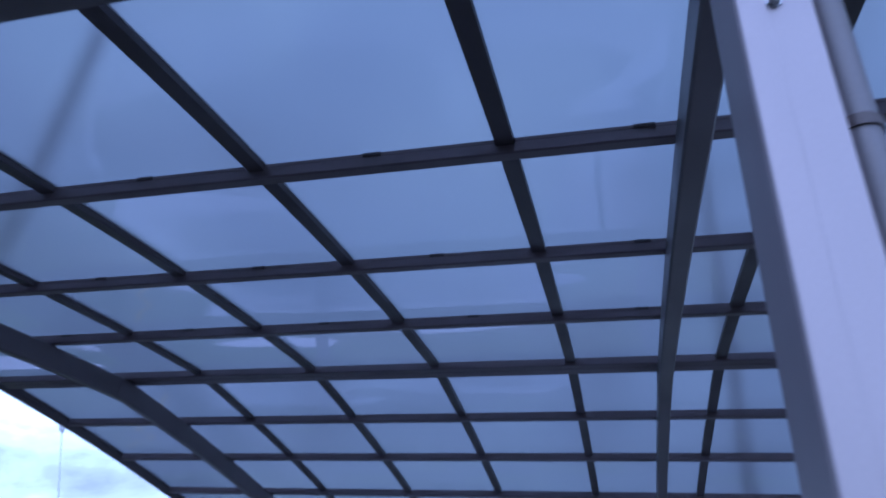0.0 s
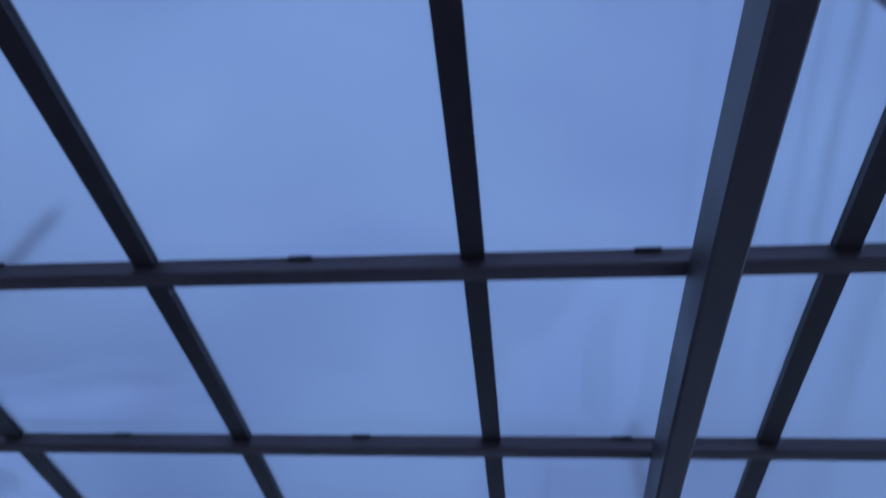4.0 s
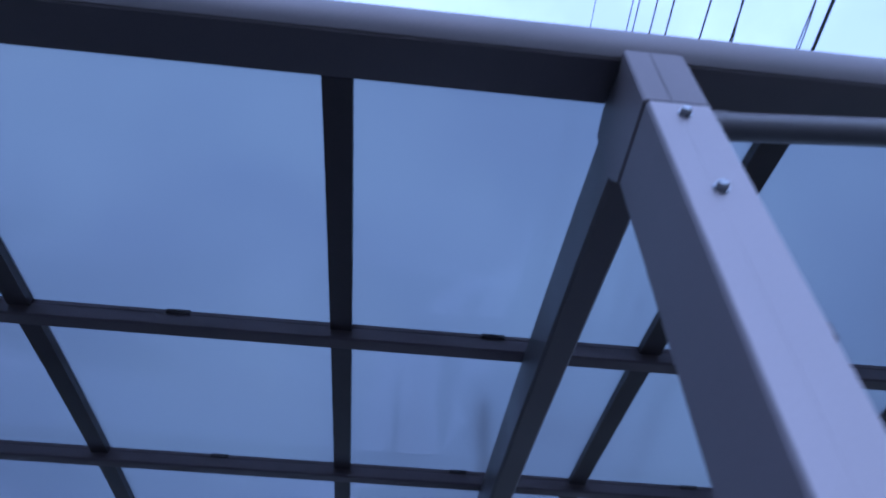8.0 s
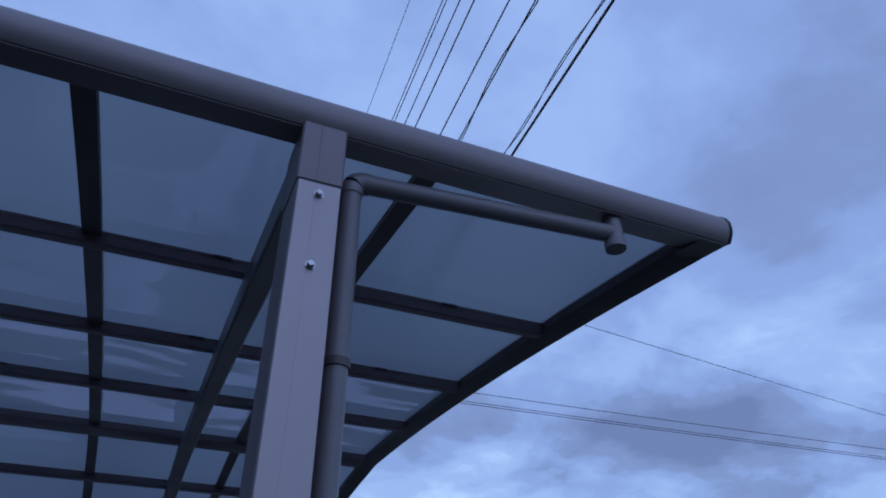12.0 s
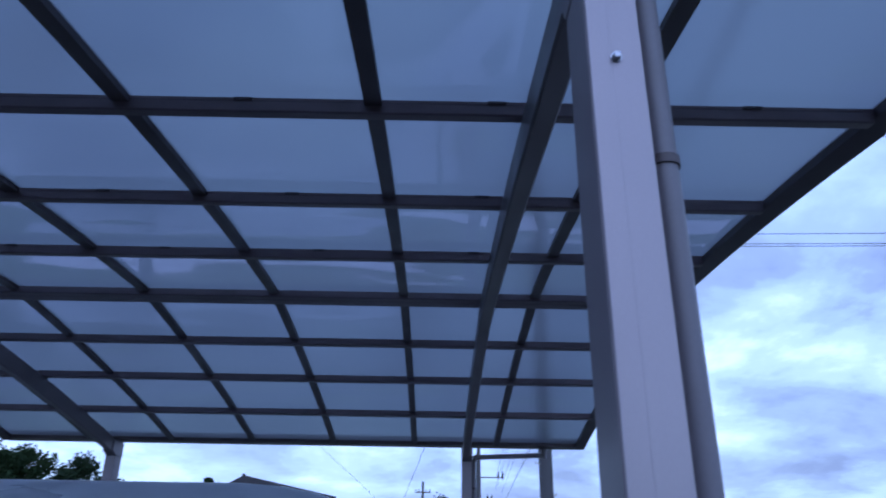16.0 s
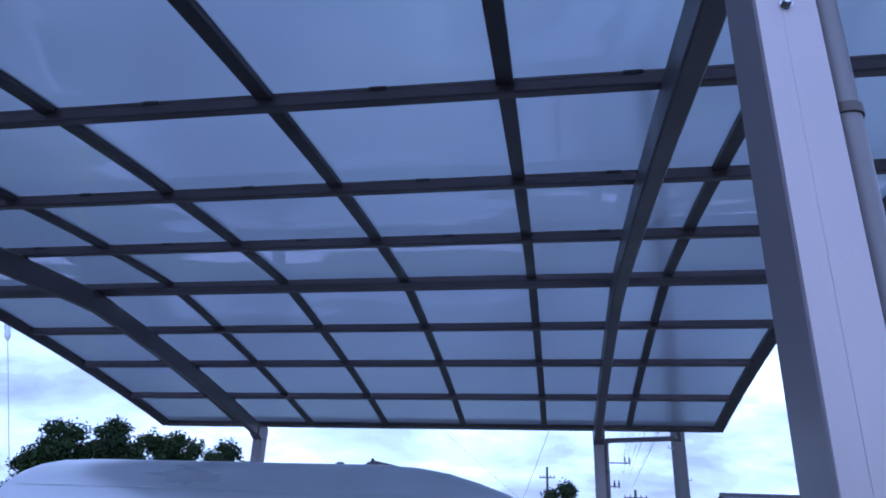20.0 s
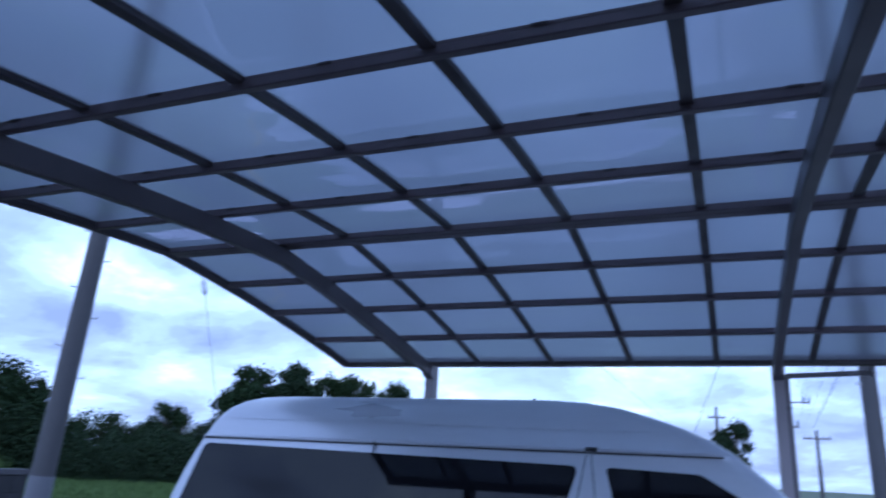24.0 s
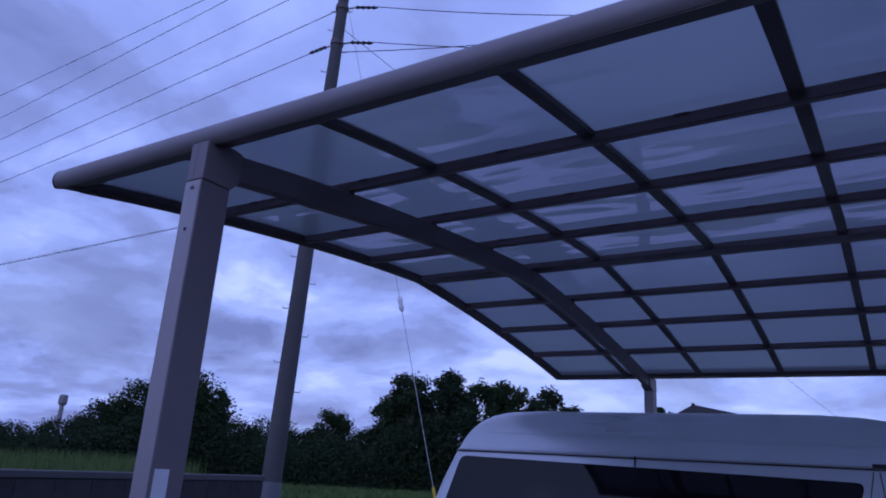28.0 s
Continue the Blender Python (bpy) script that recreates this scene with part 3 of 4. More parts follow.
# ---- van ----
def van():
    v = thing("van", "silver high-sided delivery van with dark tinted windows under the carport", "van", (0, 4.066, 0))
    levels = [
        # height, rear, front, half width
        (0.28, -3.02, 1.52, 0.86), (0.40, -3.10, 1.64, 0.925), (0.60, -3.12, 1.66, 0.945), (0.85, -3.125, 1.60, 0.946), (1.00, -3.12, 1.44, 0.9395),
        (1.10, -3.11, 1.28, 0.9205), (1.25, -3.08, 1.13, 0.892), (1.40, -3.035, 0.99, 0.8635), (1.55, -2.975, 0.82, 0.835), (1.635, -2.938, 0.715, 0.819), (1.647, -2.934, 0.705, 0.824),
        (1.660, -2.926, 0.690, 0.824), (1.668, -2.92, 0.680, 0.812), (1.74, -2.885, 0.560, 0.794), (1.81, -2.84, 0.400, 0.768), (1.87, -2.785, 0.230, 0.725), (1.92, -2.715, 0.060, 0.660),
        (1.955, -2.63, -0.12, 0.570), (1.978, -2.48, -0.32, 0.430), (1.990, -2.15, -0.70, 0.220),
    ]
    rings = []
    for z, xr, xf, w in levels:
        rc = min(0.16, w * 0.7)
        pts = []
        for cx, cy, a0 in ((xf - rc, w - rc, 0), (xr + rc * 0.7, w - rc, 90), (xr + rc * 0.7, -w + rc, 180), (xf - rc, -w + rc, 270)):
            for q in range(6):
                a = radians(a0 + 18 * q)
                rx = rc if a0 in (0, 270) else rc * 0.7
                pts.append((cx + rx * math.cos(a), cy + rc * math.sin(a), z))
        # extra points along the flanks keep the long sides even
        rings.append(pts)
    smooth(part("body", prism(rings), M_VAN, v, "silver painted body"), 30)

    def width(z):
        return float(np.interp(z, [l[0] for l in levels], [l[3] for l in levels]))

    def pane(name, outline, side, proud, material_, label="", round_=0.05):
        """A pane on the flank from an outline in (x, height), corners rounded."""
        pts = []
        n = len(outline)
        for i in range(n):
            p, a, b = Vector(outline[i]), Vector(outline[i - 1]), Vector(outline[(i + 1) % n])
            da, db = (a - p), (b - p)
            ra, rb = min(round_, da.length * 0.45), min(round_, db.length * 0.45)
            s, e = p + da.normalized() * ra, p + db.normalized() * rb
            for q in range(5):
                u = q / 4
                pts.append((1 - u) ** 2 * s + 2 * u * (1 - u) * p + u * u * e)
        rings = [[(x, side * (width(z) + d), z) for x, z in pts] for d in (-0.01, proud)]
        return part(name, prism(rings), material_, v, label)

    for side in (-1, 1):
        rear = pane("side_window", [(-2.835, 1.608), (-0.165, 1.568), (-0.330, 1.03), (-2.985, 1.03)], side, 0.003, M_TINT, "dark tinted side glass")
        door = pane("door_window", [(-0.010, 1.568), (0.50, 1.552), (0.83, 1.36), (1.06, 1.10), (0.12, 1.03)], side, 0.003, M_TINT, "dark tinted door glass", 0.03)
        # rubber seals and panel gaps
        for name, x0, x1 in (("door_gap", -0.092, -0.023), ("pillar_gap", -0.122, -0.248)):
            line = [(x0 + (x1 - x0) * q / 9, 1.63 - 0.68 * q / 9) for q in range(10)]
            pane(name, [(x - 0.003, z) for x, z in line] + [(x + 0.003, z) for x, z in reversed(line)], side, 0.0022, M_BLACK, round_=0.001)
        pane("window_divider", [(-1.492, 1.600), (-1.484, 1.600), (-1.484, 1.03), (-1.492, 1.03)], side, 0.0042, M_TINT, round_=0.001)
        # pressed bead along the side of the high roof
        pane("roof_bead", [(-2.70, 1.786), (0.25, 1.770), (0.25, 1.778), (-2.70, 1.794)], side, 0.0035, M_VAN, round_=0.002)
        # drip rail with a dark seam beneath
        rail = box(-2.86, 0.60, side * 0.823 - 0.006, side * 0.823 + 0.006, 1.650, 1.662, 0.003)
        part("drip_rail", rail, M_VAN, v)
        part("roof_seam", box(-2.87, 0.62, side * 0.8215 - 0.005, side * 0.8215 + 0.005, 1.640, 1.648), M_BLACK, v)
        for x in (-1.487,):
            part("rail_joint", box(x - 0.004, x + 0.004, side * 0.826 - 0.006, side * 0.826 + 0.006, 1.600, 1.662), M_BLACK, v)
        part("rail_bracket", box(-0.125, -0.055, side * 0.828 - 0.012, side * 0.828 + 0.012, 1.652, 1.675, 0.005), M_BLACK, v)
    # windscreen and tailgate glass
    for name, col, xs in (("windscreen", 2, 1), ("tailgate_window", 1, -1)):
        rings = []
        for d in (-0.02, 0.004):
            ring = []
            for z, w in ((1.10, 0.66), (1.35, 0.655), (1.60, 0.60)):
                x = float(np.interp(z, [l[0] for l in levels], [l[col] for l in levels]))
                ring.append((x + xs * d, -w, z))
            for z, w in ((1.60, 0.60), (1.35, 0.655), (1.10, 0.66)):
                x = float(np.interp(z, [l[0] for l in levels], [l[col] for l in levels]))
                ring.append((x + xs * d, w, z))
            rings.append(ring)
        part(name, prism(rings), M_TINT, v, "dark glass")
    # wheels
    for x in (-2.15, 0.42):
        for side in (-1, 1):
            y = side * 0.80
            prof = [(0.315, -0.09), (0.33, -0.06), (0.33, 0.06), (0.315, 0.09), (0.21, 0.09)]
            bm = prism([[(x + rr * math.cos(2 * math.pi * q / 28), y + d, 0.33 + rr * math.sin(2 * math.pi * q / 28)) for q in range(28)] for rr, d in prof])
            tyre = smooth(part("wheel", bm, M_TYRE, v))
            bm = prism([[(x + rr * math.cos(2 * math.pi * q / 20), y + side * d, 0.33 + rr * math.sin(2 * math.pi * q / 20)) for q in range(20)] for rr, d in ((0.2, 0.088), (0.19, 0.095), (0.06, 0.075), (0.05, 0.098))])
            part("rim", bm, M_RIM, tyre)
    return v


van()


# ---- poles and lines ----
def utility_pole(x, y, height, r0, r1, label, steps_from=2.42):
    p = thing("utility_pole", label, "utility pole", (x, y, 0))
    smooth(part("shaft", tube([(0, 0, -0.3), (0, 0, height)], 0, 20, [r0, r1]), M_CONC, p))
    z, side = steps_from, 1
    while z < height - 0.4:
        r = r0 + (r1 - r0) * z / height
        a = radians(35 if side > 0 else 215)
        d = Vector((math.cos(a), math.sin(a), 0))
        part("climbing_step", tube([d * (r - 0.02) + Vector((0, 0, z)), d * (r + 0.085) + Vector((0, 0, z)), d * (r + 0.09) + Vector((0, 0, z + 0.03))], 0.008, 6), M_STEEL, p)
        z, side = z + 0.405, -side
    return p


def strain_insulator(parent, a, b):
    """A short string of sheds from a to b."""
    a, b = Vector(a), Vector(b)
    pts, rs = [], []
    for i in range(13):
        pts.append(a.lerp(b, i / 12))
        rs.append(0.036 if i % 3 == 1 else 0.020)
    smooth(part("insulator", tube(pts, 0, 10, rs), M_BLACK, parent, "dark strain insulator"))


def wire(name, a, b, sag, radius, label, group="overhead lines", n=24):
    a, b = Vector(a), Vector(b)
    pts = [a.lerp(b, i / n) - Vector((0, 0, 4 * sag * (i / n) * (1 - i / n))) for i in range(n + 1)]
    ob = part(name, tube(pts, radius, 6), M_WIRE, None)
    return tagged(ob, label, "cable", group)


PL, LEAN = Vector((-7.50, 5.84, 0)), 0.018


def on_pole(dx, dy, z):
    return PL + Vector((dx + LEAN * z, dy + LEAN * z, z))


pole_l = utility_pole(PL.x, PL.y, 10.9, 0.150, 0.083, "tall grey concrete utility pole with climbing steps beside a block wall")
pole_l.rotation_euler = (-LEAN, LEAN, 0)
for z, s in ((8.25, 1), (8.95, 1), (9.75, -1), (10.55, -1)):
    part("pole_band", tube([(0, 0, z - 0.04), (0, 0, z + 0.04)], 0.112, 16), M_DARK, pole_l)
for z in (8.25, 8.95):
    part("band_arm", tube([(-0.24, 0, z), (0.24, 0.08, z)], 0.016, 8), M_STEEL, pole_l)
    if z < 8.9:
        strain_insulator(pole_l, (-0.24, 0, z), (-0.62, 0, z - 0.02))
    strain_insulator(pole_l, (0.24, 0.08, z), (0.60, 0.22, z - 0.03))
smooth(part("base_sleeve", tube([(0, 0, 0.05), (0, 0, 1.17)], 0, 20, [0.158, 0.151]), M_SLEEVE, pole_l, "pale grey ground sleeve"))
PR = Vector((2.35, 9.50, 0))
pole_r = utility_pole(PR.x, PR.y, 9.2, 0.105, 0.080, "grey concrete utility pole behind the carport")
part("crossarm", box(-0.3, 2.3, -0.04, 0.04, 8.6, 8.68, 0.005), M_STEEL, pole_r)
# lines that leave the first pole westwards and eastwards
for z in (8.25, 8.95, 9.75, 10.55, 10.68):
    wire("power_line", on_pole(-0.62 if z < 8.9 else -0.24 if z < 9 else -0.1, 0, z - 0.02), (-42.0, 6.3 if z > 10.6 else 7.8, z - 0.05), 0.15, 0.0065, "thin black overhead power line")
for z, zz in ((8.25, 7.85), (8.95, 8.3), (8.05, 8.75)):
    wire("power_line", on_pole(0.60, 0.22, z - 0.03) if z > 8.1 else on_pole(0.1, 0, z), PR + Vector((-0.1, 0, zz)), 0.30, 0.007, "thin black overhead power line")
# the bundle that passes over the front corner, towards the second pole
way = math.tan(radians(3.1))
for x, y, z, rad in ((2.67, 4.84, 9.0, 0.004), (2.90, 4.36, 8.5, 0.006), (2.73, 3.80, 7.8, 0.006), (2.60, 3.14, 7.0, 0.006), (2.65, 2.95, 6.8, 0.007), (3.09, 3.19, 7.2, 0.008), (3.01, 2.60, 6.5, 0.007), (3.79, 2.84, 7.0, 0.006), (3.32, 2.09, 6.0, 0.013)):
    line = wire("power_line", (x + way * (-35 - y), -35, z), (x + way * (60 - y), 60, z), 0.0, rad, "black overhead line passing above the carport")
    if x in (3.01, 3.79):
        # the second core of a twisted pair, wound loosely round the first
        turns = [(x + way * (v - y) + 0.022 * math.cos(v * 3.4), v, z + 0.022 * math.sin(v * 3.4)) for v in np.linspace(-4, 40, 420)]
        part("strand", tube(turns, 0.006, 5), M_WIRE, line)
# lines far beyond, seen past the corner of the roof
for z, y, dy in ((10.83, 17.6, -1.9), (10.60, 17.8, -1.9), (10.39, 17.5, -1.9)):
    wire("power_line", (-8.0, y + 1.5, z), (60.0, y + dy - 2, z), 0.5, 0.010, "distant overhead line against the clouds")
wire("power_line", PR + Vector((0, 0, 9.1)), (54.0, 14.6, 9.0), 0.35, 0.007, "distant overhead line against the clouds")
# coiled telephone cable on the west side
cable = wire("telephone_cable", (-46.0, 10.2, 7.4), (PR.x, PR.y, 7.45), 0.08, 0.009, "grey coiled telephone cable")
a, z = Vector((-46.0, 10.2, 7.4)), Vector((PR.x, PR.y, 7.45))
cable.data.materials[0] = M_STEEL
coil = [a.lerp(z, u) + Vector((0, 0.032 * math.cos(u * 1500), 0.032 * math.sin(u * 1500) - 0.32 * u * (1 - u))) for u in np.linspace(0.3, 1.0, 2000)]
part("coil", tube(coil, 0.007, 5), M_STEEL, cable, "grey spiral hanger")
# guy wire with its insulator and yellow guard
guy = thing("guy_wire", "steel guy wire with insulator and yellow ground guard", "guy wire", (-5.10, 6.92, 0))
top, foot = on_pole(0.05, 0, 9.2) - Vector((-5.10, 6.92, 0)), Vector((0, 0, 0))
smooth(part("strand", tube([foot, top], 0.005, 6), M_STEEL, guy))
mid = foot.lerp(top, 0.408)
smooth(part("insulator", tube([foot.lerp(top, 0.395 + 0.026 * i / 6) for i in range(7)], 0, 10, [0.012, 0.035, 0.040, 0.030, 0.040, 0.035, 0.012]), M_PORC, guy, "pale porcelain insulator"))
smooth(part("guard", tube([foot, foot.lerp(top, 0.135)], 0.022, 10), M_YELLOW, guy, "yellow plastic guard"))
# service drops beyond the van
wire("service_drop", on_pole(0.1, 0.05, 8.5), (-1.0, 33.0, 3.3), 0.1, 0.005, "thin service cable to a house")
wire("service_drop", PR + Vector((0, 0.08, 7.66)), (-1.0, 33.0, 3.3), 0.1, 0.008, "thin service cable to a house")


def polar(az, dist, z=0.0, eye=(0.6, -1.1)):
    a = radians(az)
    return Vector((eye[0] + dist * math.sin(a), eye[1] + dist * math.cos(a), z))


# far poles and masts
def far_pole(az, dist, height, arms, label):
    p = thing("utility_pole", label, "utility pole", polar(az, dist))
    smooth(part("shaft", tube([(0, 0, 0), (0, 0, height)], 0, 10, [0.17, 0.10]), M_CONC, p))
    for z, w in arms:
        part("crossarm", box(-w, w, -0.05, 0.05, z - 0.05, z + 0.05), M_DARK, p)
        for x in (-w * 0.9, -w * 0.45, w * 0.45, w * 0.9):
            part("insulator", tube([(x, 0, z + 0.05), (x, 0, z + 0.22)], 0.035, 8), M_BLACK, p)
    return p


far_pole(-0.85, 62, 7.5, ((6.65, 0.65), (5.5, 0.3)), "distant concrete utility pole with crossarms")
line_pole = thing("utility_pole", "concrete utility pole carrying three overhead lines", "utility pole", (60.0, 13.75, 0))
smooth(part("shaft", tube([(0, 0, -0.3), (0, 0, 11.2)], 0, 12, [0.22, 0.16]), M_CONC, line_pole))
drop_pole = thing("service_pole", "short timber service pole behind the van", "utility pole", (-1.0, 33.0, lie(-1, 33)))
smooth(part("shaft", tube([(0, 0, -0.1), (0, 0, 3.4 - lie(-1, 33))], 0.06, 10), M_BARK, drop_pole))
mast = far_pole(3.55, 40, 8.0, (), "distant concrete utility pole with side brackets")
for z, w in ((5.65, 1.35), (4.45, 0.75)):
    arm = part("side_arm", box(0.05, w, -0.04, 0.04, z - 0.03, z + 0.03), M_DARK, mast)
    for x in (w - 0.28, w - 0.05):
        part("insulator", tube([(x, 0, z - 0.1), (x, 0, z + 0.05), (x, 0, z + 0.12), (x, 0, z + 0.34)], 0, 8, [0.02, 0.03, 0.055, 0.02]), M_BLACK, arm)
far_pole(5.65, 60, 5.7, ((5.1, 0.9),), "distant concrete utility pole with crossarms")
tower = thing("water_tower", "slim grey water tower on the skyline", "tower", polar(-60.9, 120))
smooth(part("stem", tube([(0, 0, 0), (0, 0, 7.2)], 0, 12, [0.45, 0.30]), M_PIPE, tower))
smooth(part("tank", tube([(0, 0, 6.7), (0, 0, 7.0), (0, 0, 8.1), (0, 0, 8.3)], 0, 14, [0.35, 0.62, 0.62, 0.4]), M_PIPE, tower))


# ---- houses ----
def house(name, label, at, turn, w, d, h, rise, wall, windows, ridge=0.0):
    hs = thing(name, label, "house", at)
    hs.rotation_euler[2] = radians(turn)
    part("wall", box(-w / 2, w / 2, -d / 2, d / 2, -0.2, h), wall, hs)
    o = 0.45
    roof = prism([[(x, -d / 2 - o, h), (x, d / 2 + o, h), (x, d / 2 + o, h + 0.12), (x, ridge, h + rise), (x, -d / 2 - o, h + 0.12)] for x in (-w / 2 - o, w / 2 + o)])
    part("roof", roof, M_ROOF, hs)
    part("ridge_tile", tube([(-w / 2 - o, ridge, h + rise), (w / 2 + o, ridge, h + rise)], 0.10, 8), M_ROOF, hs)
    for x in windows:
        win = part("window", box(x - 0.8, x + 0.8, -d / 2 - 0.03, -d / 2 + 0.02, 1.0, 2.1), M_STEEL, hs)
        part("pane", box(x - 0.74, x + 0.74, -d / 2 - 0.035, -d / 2 - 0.031, 1.06, 2.04), M_TINT, win)
    return hs


house("house", "single-storey pale house with a dark gabled roof", (11.0, 27.0, 0), 4.0, 8.5, 6.0, 2.6, 0.75, M_HOUSE, (-2.4, 0.4, 2.8))
house("house", "distant dark weatherboarded house with a tiled gable roof", polar(-12.0, 47, 0), 102.0, 8.0, 6.0, 4.60, 1.10, M_ROOF, (-2.0, 2.0), 1.75)

# unseen wall and overhang, added to close the yard and darken window reflections
back = tagged(part("wall_south", box(-6.0, 1.2, -6.4, -6.0, -0.1, 2.85), M_ROOF, None), "unseen dark wall added behind the yard to darken reflections", "wall", kind="structure")
part("eave", prism([[(x, -9.6, 5.6), (x, -5.2, 3.0), (x, -5.2, 2.82), (x, -9.6, 2.82)] for x in (-7.4, 1.9)]), M_ROOF, back)


# ---- block wall ----
def block_wall():
    a, b = Vector((-7.12, 5.30, 0)), Vector((-6.50, 0.30, 0))
    length, turn = (b - a).length, math.atan2(b.y - a.y, b.x - a.x)
    w = thing("wall_blocks", "weathered grey concrete block wall beside the utility pole", "wall", a, kind="structure")
    w.rotation_euler[2] = turn
    part("mortar_core", box(0.004, length, -0.054, 0.054, 0.0, 1.192), M_MORTAR, w)
    me = bpy.data.meshes.new("block")
    bm = box(0.0, 0.39, -0.060, 0.060, 0.0, 0.192, 0.004)
    bm.to_mesh(me)
    bm.free()
    me.materials.append(M_BLOCK)
    half = bpy.data.meshes.new("half_block")
    bm = box(0.0, 0.19, -0.060, 0.060, 0.0, 0.192, 0.004)
    bm.to_mesh(half)
    bm.free()
    half.materials.append(M_BLOCK)
    for course in range(6):
        x = 0.0
        if course % 2:
            ob = new("half_block", half)
            ob.parent, ob.location = w, (0.0, 0, course * 0.2)
            x = 0.20
        while x + 0.39 < length:
            ob = new("block", me)
            ob.parent, ob.location = w, (x, random.uniform(-0.002, 0.002), course * 0.2)
            x += 0.40
    part("coping", box(-0.02, length, -0.075, 0.075, 1.196, 1.262, 0.008), M_COPING, w, "dark grey coping")
    return w


# ---- kerb and track beyond the slab ----
tagged(part("kerb", box(-40.0, 45.0, 11.9, 13.4, -0.05, 0.06, 0.02), M_KERB, None), "pale concrete lane along the field edge", "kerb", kind="structure")


# ---- trees and grass ----
def tree(at, height, width, material_, seed, label, leaves=2200, group="trees along the field"):
    rnd = random.Random(seed)
    t = thing("tree", label, "tree", at, group)
    lean = Vector((rnd.uniform(-0.06, 0.06), rnd.uniform(-0.06, 0.06), 1))
    trunk = [tube([lean * (height * 0.72 * i / 5) for i in range(6)], 0, 8, [0.035 * height * (1 - 0.15 * i) + 0.01 for i in range(6)])]
    lobes = []
    for q in range(34):
        a, u = rnd.uniform(0, 6.28), 0.06 + 0.86 * (q + rnd.random()) / 34
        reach = 0.5 * width * math.sqrt(max(0.05, 1 - ((u - 0.40) / 0.62) ** 2))
        r = min(width, height) * rnd.uniform(0.13, 0.24) * (0.8 if u > 0.75 else 1.0)
        out = max(reach - r * 0.6, 0) * rnd.random() ** 0.4
        tip = Vector((math.cos(a) * out, math.sin(a) * out, min(u * height, height - r * 0.7)))
        lobes.append((tip, r))
        if q % 4 == 0:
            base = lean * (height * 0.5 * u)
            trunk.append(tube([base, base.lerp(tip, 0.5) + Vector((0, 0, 0.04 * height)), tip], 0, 6, [0.014 * height, 0.009 * height, 0.003 * height]))
    part("trunk", merge(*trunk), M_BARK, t)
    verts, faces = [], []
    total = sum(r * r for _, r in lobes)
    for c, r in lobes:
        for _ in range(int(leaves * r * r / total)):
            # leaves thin out towards the edge of a clump, a few twigs reach past it
            p = c + Vector((rnd.gauss(0, 0.52), rnd.gauss(0, 0.52), rnd.gauss(0, 0.42))) * r
            if p.z > height + 0.12 or p.z < 0.1 or (p - c).length > 1.3 * r:
                continue
            s = 0.030 + height * rnd.uniform(0.005, 0.013)
            u = Vector((rnd.gauss(0, 1), rnd.gauss(0, 1), rnd.gauss(0, 0.6))).normalized()
            w = u.cross(Vector((rnd.gauss(0, 1), rnd.gauss(0, 1), rnd.gauss(0, 1)))).normalized()
            k = len(verts)
            verts += [p - u * s, p + w * s * 0.55, p + u * s * 1.1, p - w * s * 0.55]
            faces.append((k, k + 1, k + 2, k + 3))
    mesh_object("crown", verts, faces, material_, t)
    return t


TREES = [
    # bearing, distance, top angle, crown width
    (-66.0, 44, 0.9, 4.0), (-63.4, 42, 1.0, 3.4), (-60.8, 41, 1.7, 3.0), (-58.7, 39, 3.0, 2.6), (-56.4, 38, 4.4, 2.8), (-53.5, 37, 5.5, 3.6), (-51.6, 37, 4.8, 1.7), (-49.0, 39, 2.4, 2.2),
    (-46.6, 40, 2.7, 2.6), (-44.8, 41, 2.0, 2.0), (-42.4, 39, 3.7, 2.3), (-39.7, 42, 2.4, 2.0), (-38.0, 38, 5.0, 1.9), (-36.5, 37, 7.1, 2.3), (-34.9, 39, 6.1, 1.9), (-33.0, 37, 7.4, 2.5),
    (-30.6, 38, 6.8, 2.5), (-28.6, 38, 6.9, 2.3), (-26.0, 38, 6.3, 2.5), (-23.6, 41, 5.3, 2.2), (-16.5, 41, 5.6, 1.1), (0.2, 40, 4.4, 2.0),
]
for q, (az, dist, el, w) in enumerate(TREES):
    spot = polar(az, dist)
    spot.z = lie(spot.x, spot.y) - 0.1
    h = 1.52 + dist * math.tan(radians(el + 0.2)) - spot.z
    tree(spot, h, w * 1.25, M_LEAF if q % 3 else M_LEAF2, 40 + q, "dark green broadleaf tree at the edge of the field", 20000 if h > 3.5 else 11000)


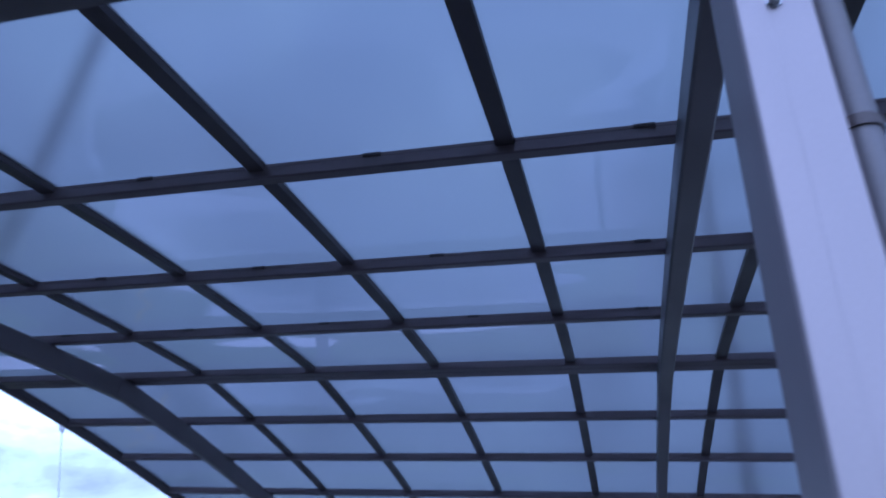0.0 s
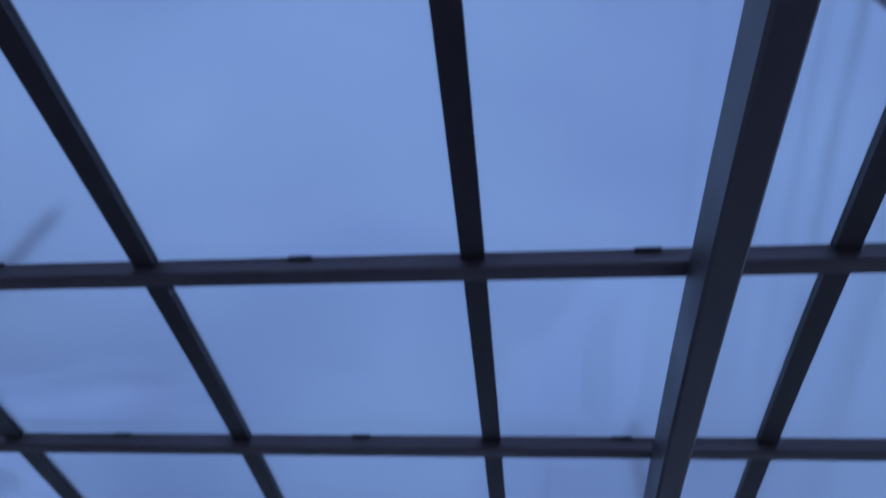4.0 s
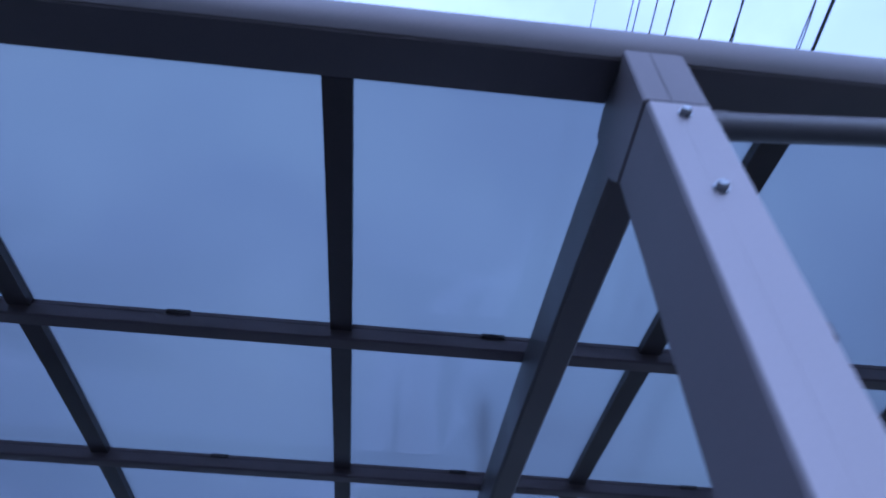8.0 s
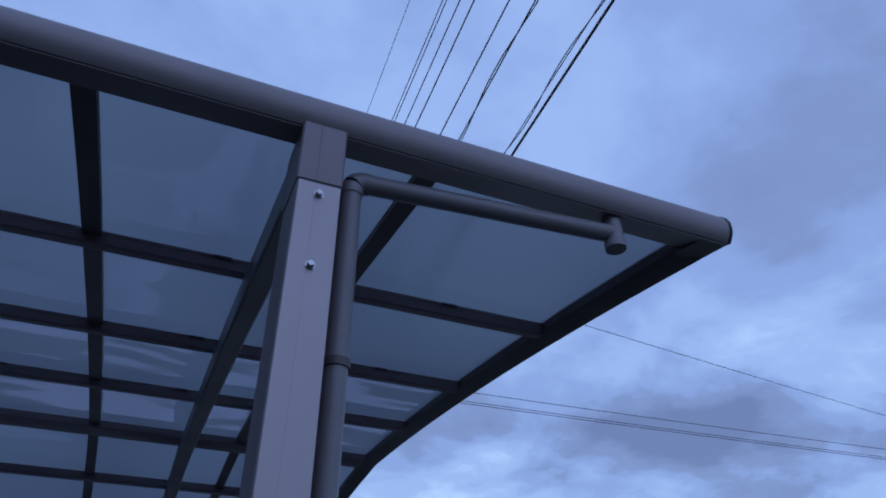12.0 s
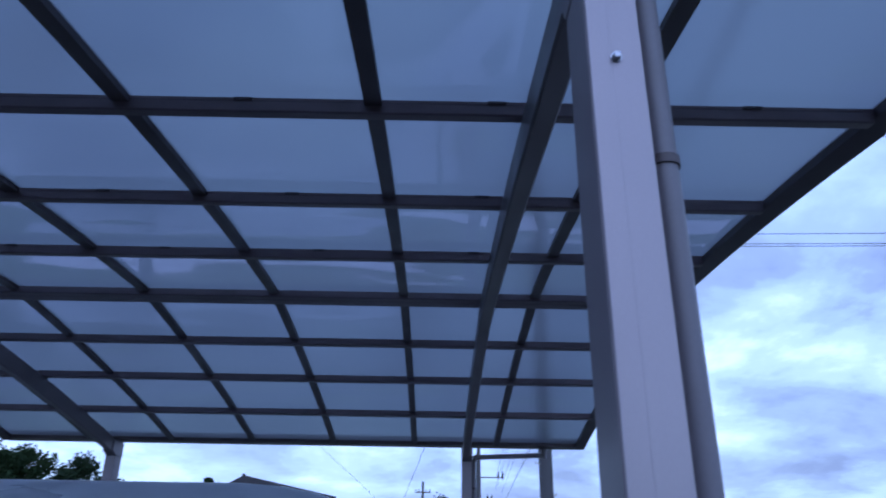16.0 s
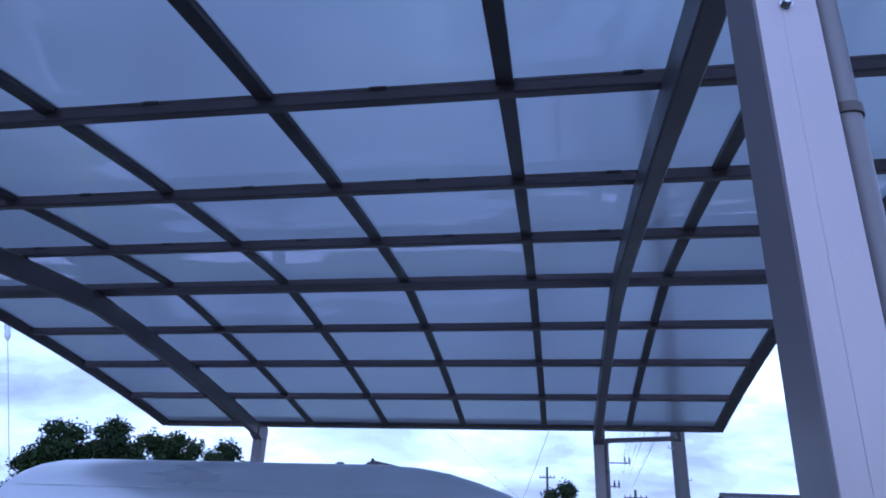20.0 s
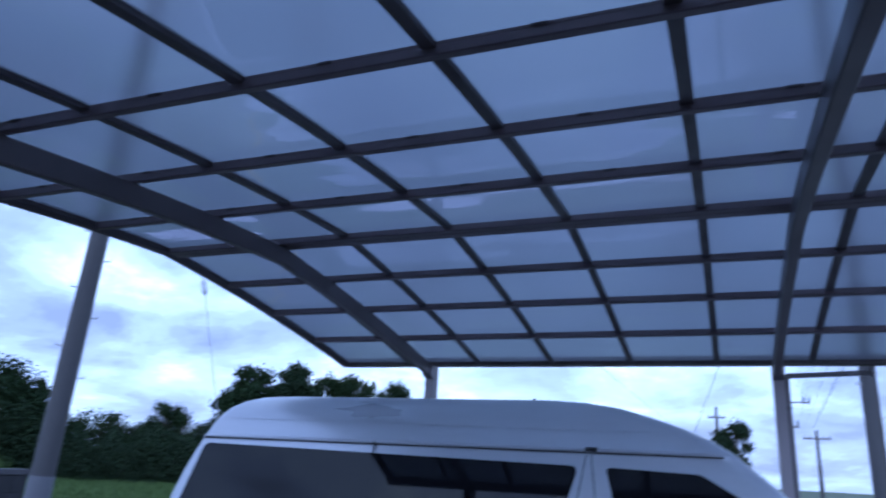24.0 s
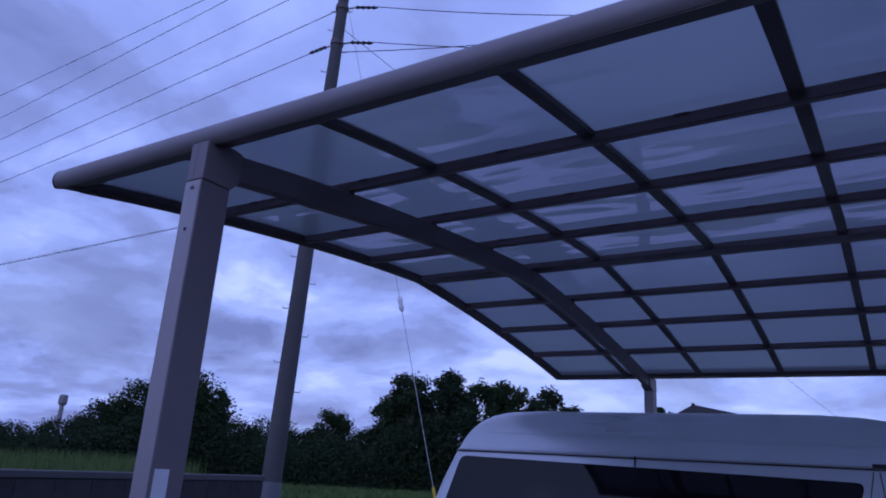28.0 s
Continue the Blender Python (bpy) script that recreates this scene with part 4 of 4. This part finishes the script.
def undergrowth():
    rnd = random.Random(5)
    verts, faces = [], []
    for _ in range(150000):
        az, dist = rnd.uniform(-72, -21), rnd.uniform(34, 43)
        p = polar(az, dist)
        wood = float(np.interp(az, [k[0] for k in TREES], [1.5 + k[1] * math.tan(radians(k[2])) for k in TREES]))
        z = lie(p.x, p.y) + rnd.random() ** 1.2 * (wood * 0.62 + 0.9 * noise.noise((az * 0.8, dist * 0.2, 3)))
        s = rnd.uniform(0.035, 0.085)
        u = Vector((rnd.gauss(0, 1), rnd.gauss(0, 1), rnd.gauss(0, 0.7))).normalized()
        w = u.cross(Vector((rnd.gauss(0, 1), rnd.gauss(0, 1), rnd.gauss(0, 1)))).normalized()
        c = Vector((p.x, p.y, z))
        k = len(verts)
        verts += [c - u * s, c + w * s * 0.6, c + u * s, c - w * s * 0.6]
        faces.append((k, k + 1, k + 2, k + 3))
    return tagged(mesh_object("undergrowth", verts, faces, M_LEAF2), "dense dark shrubs under the trees", "shrubs", kind="stuff")


undergrowth()


def grass():
    rnd = random.Random(8)
    verts, faces = [], []
    for _ in range(120000):
        az, dist = rnd.uniform(-75, -22), 9.5 + 26.5 * rnd.random() ** 0.8
        p = polar(az, dist)
        if 11.6 < p.y < 13.7 and p.x > -40:
            continue
        if p.x > -7.6 and p.y < 9.2:
            continue
        z = lie(p.x, p.y) - 0.04
        h, s = rnd.uniform(0.07, 0.26), rnd.uniform(0.012, 0.03)
        a = rnd.uniform(0, 6.28)
        d = Vector((math.cos(a), math.sin(a), 0))
        # knee-high weeds beyond the block wall
        if az < -53 + 3 * noise.noise((dist * 0.3, az * 0.4, 2)) and p.y < 18:
            h *= 4.6
        tip = Vector((rnd.gauss(0, 0.12), rnd.gauss(0, 0.12), h))
        k = len(verts)
        c = Vector((p.x, p.y, z))
        verts += [c - d * s, c + d * s, c + d * s * 0.6 + tip * 0.6, c + tip]
        faces.append((k, k + 1, k + 2, k + 3))
    return tagged(mesh_object("grass", verts, faces, M_GRASS), "rough green field grass", "grass", kind="stuff")


grass()
block_wall()
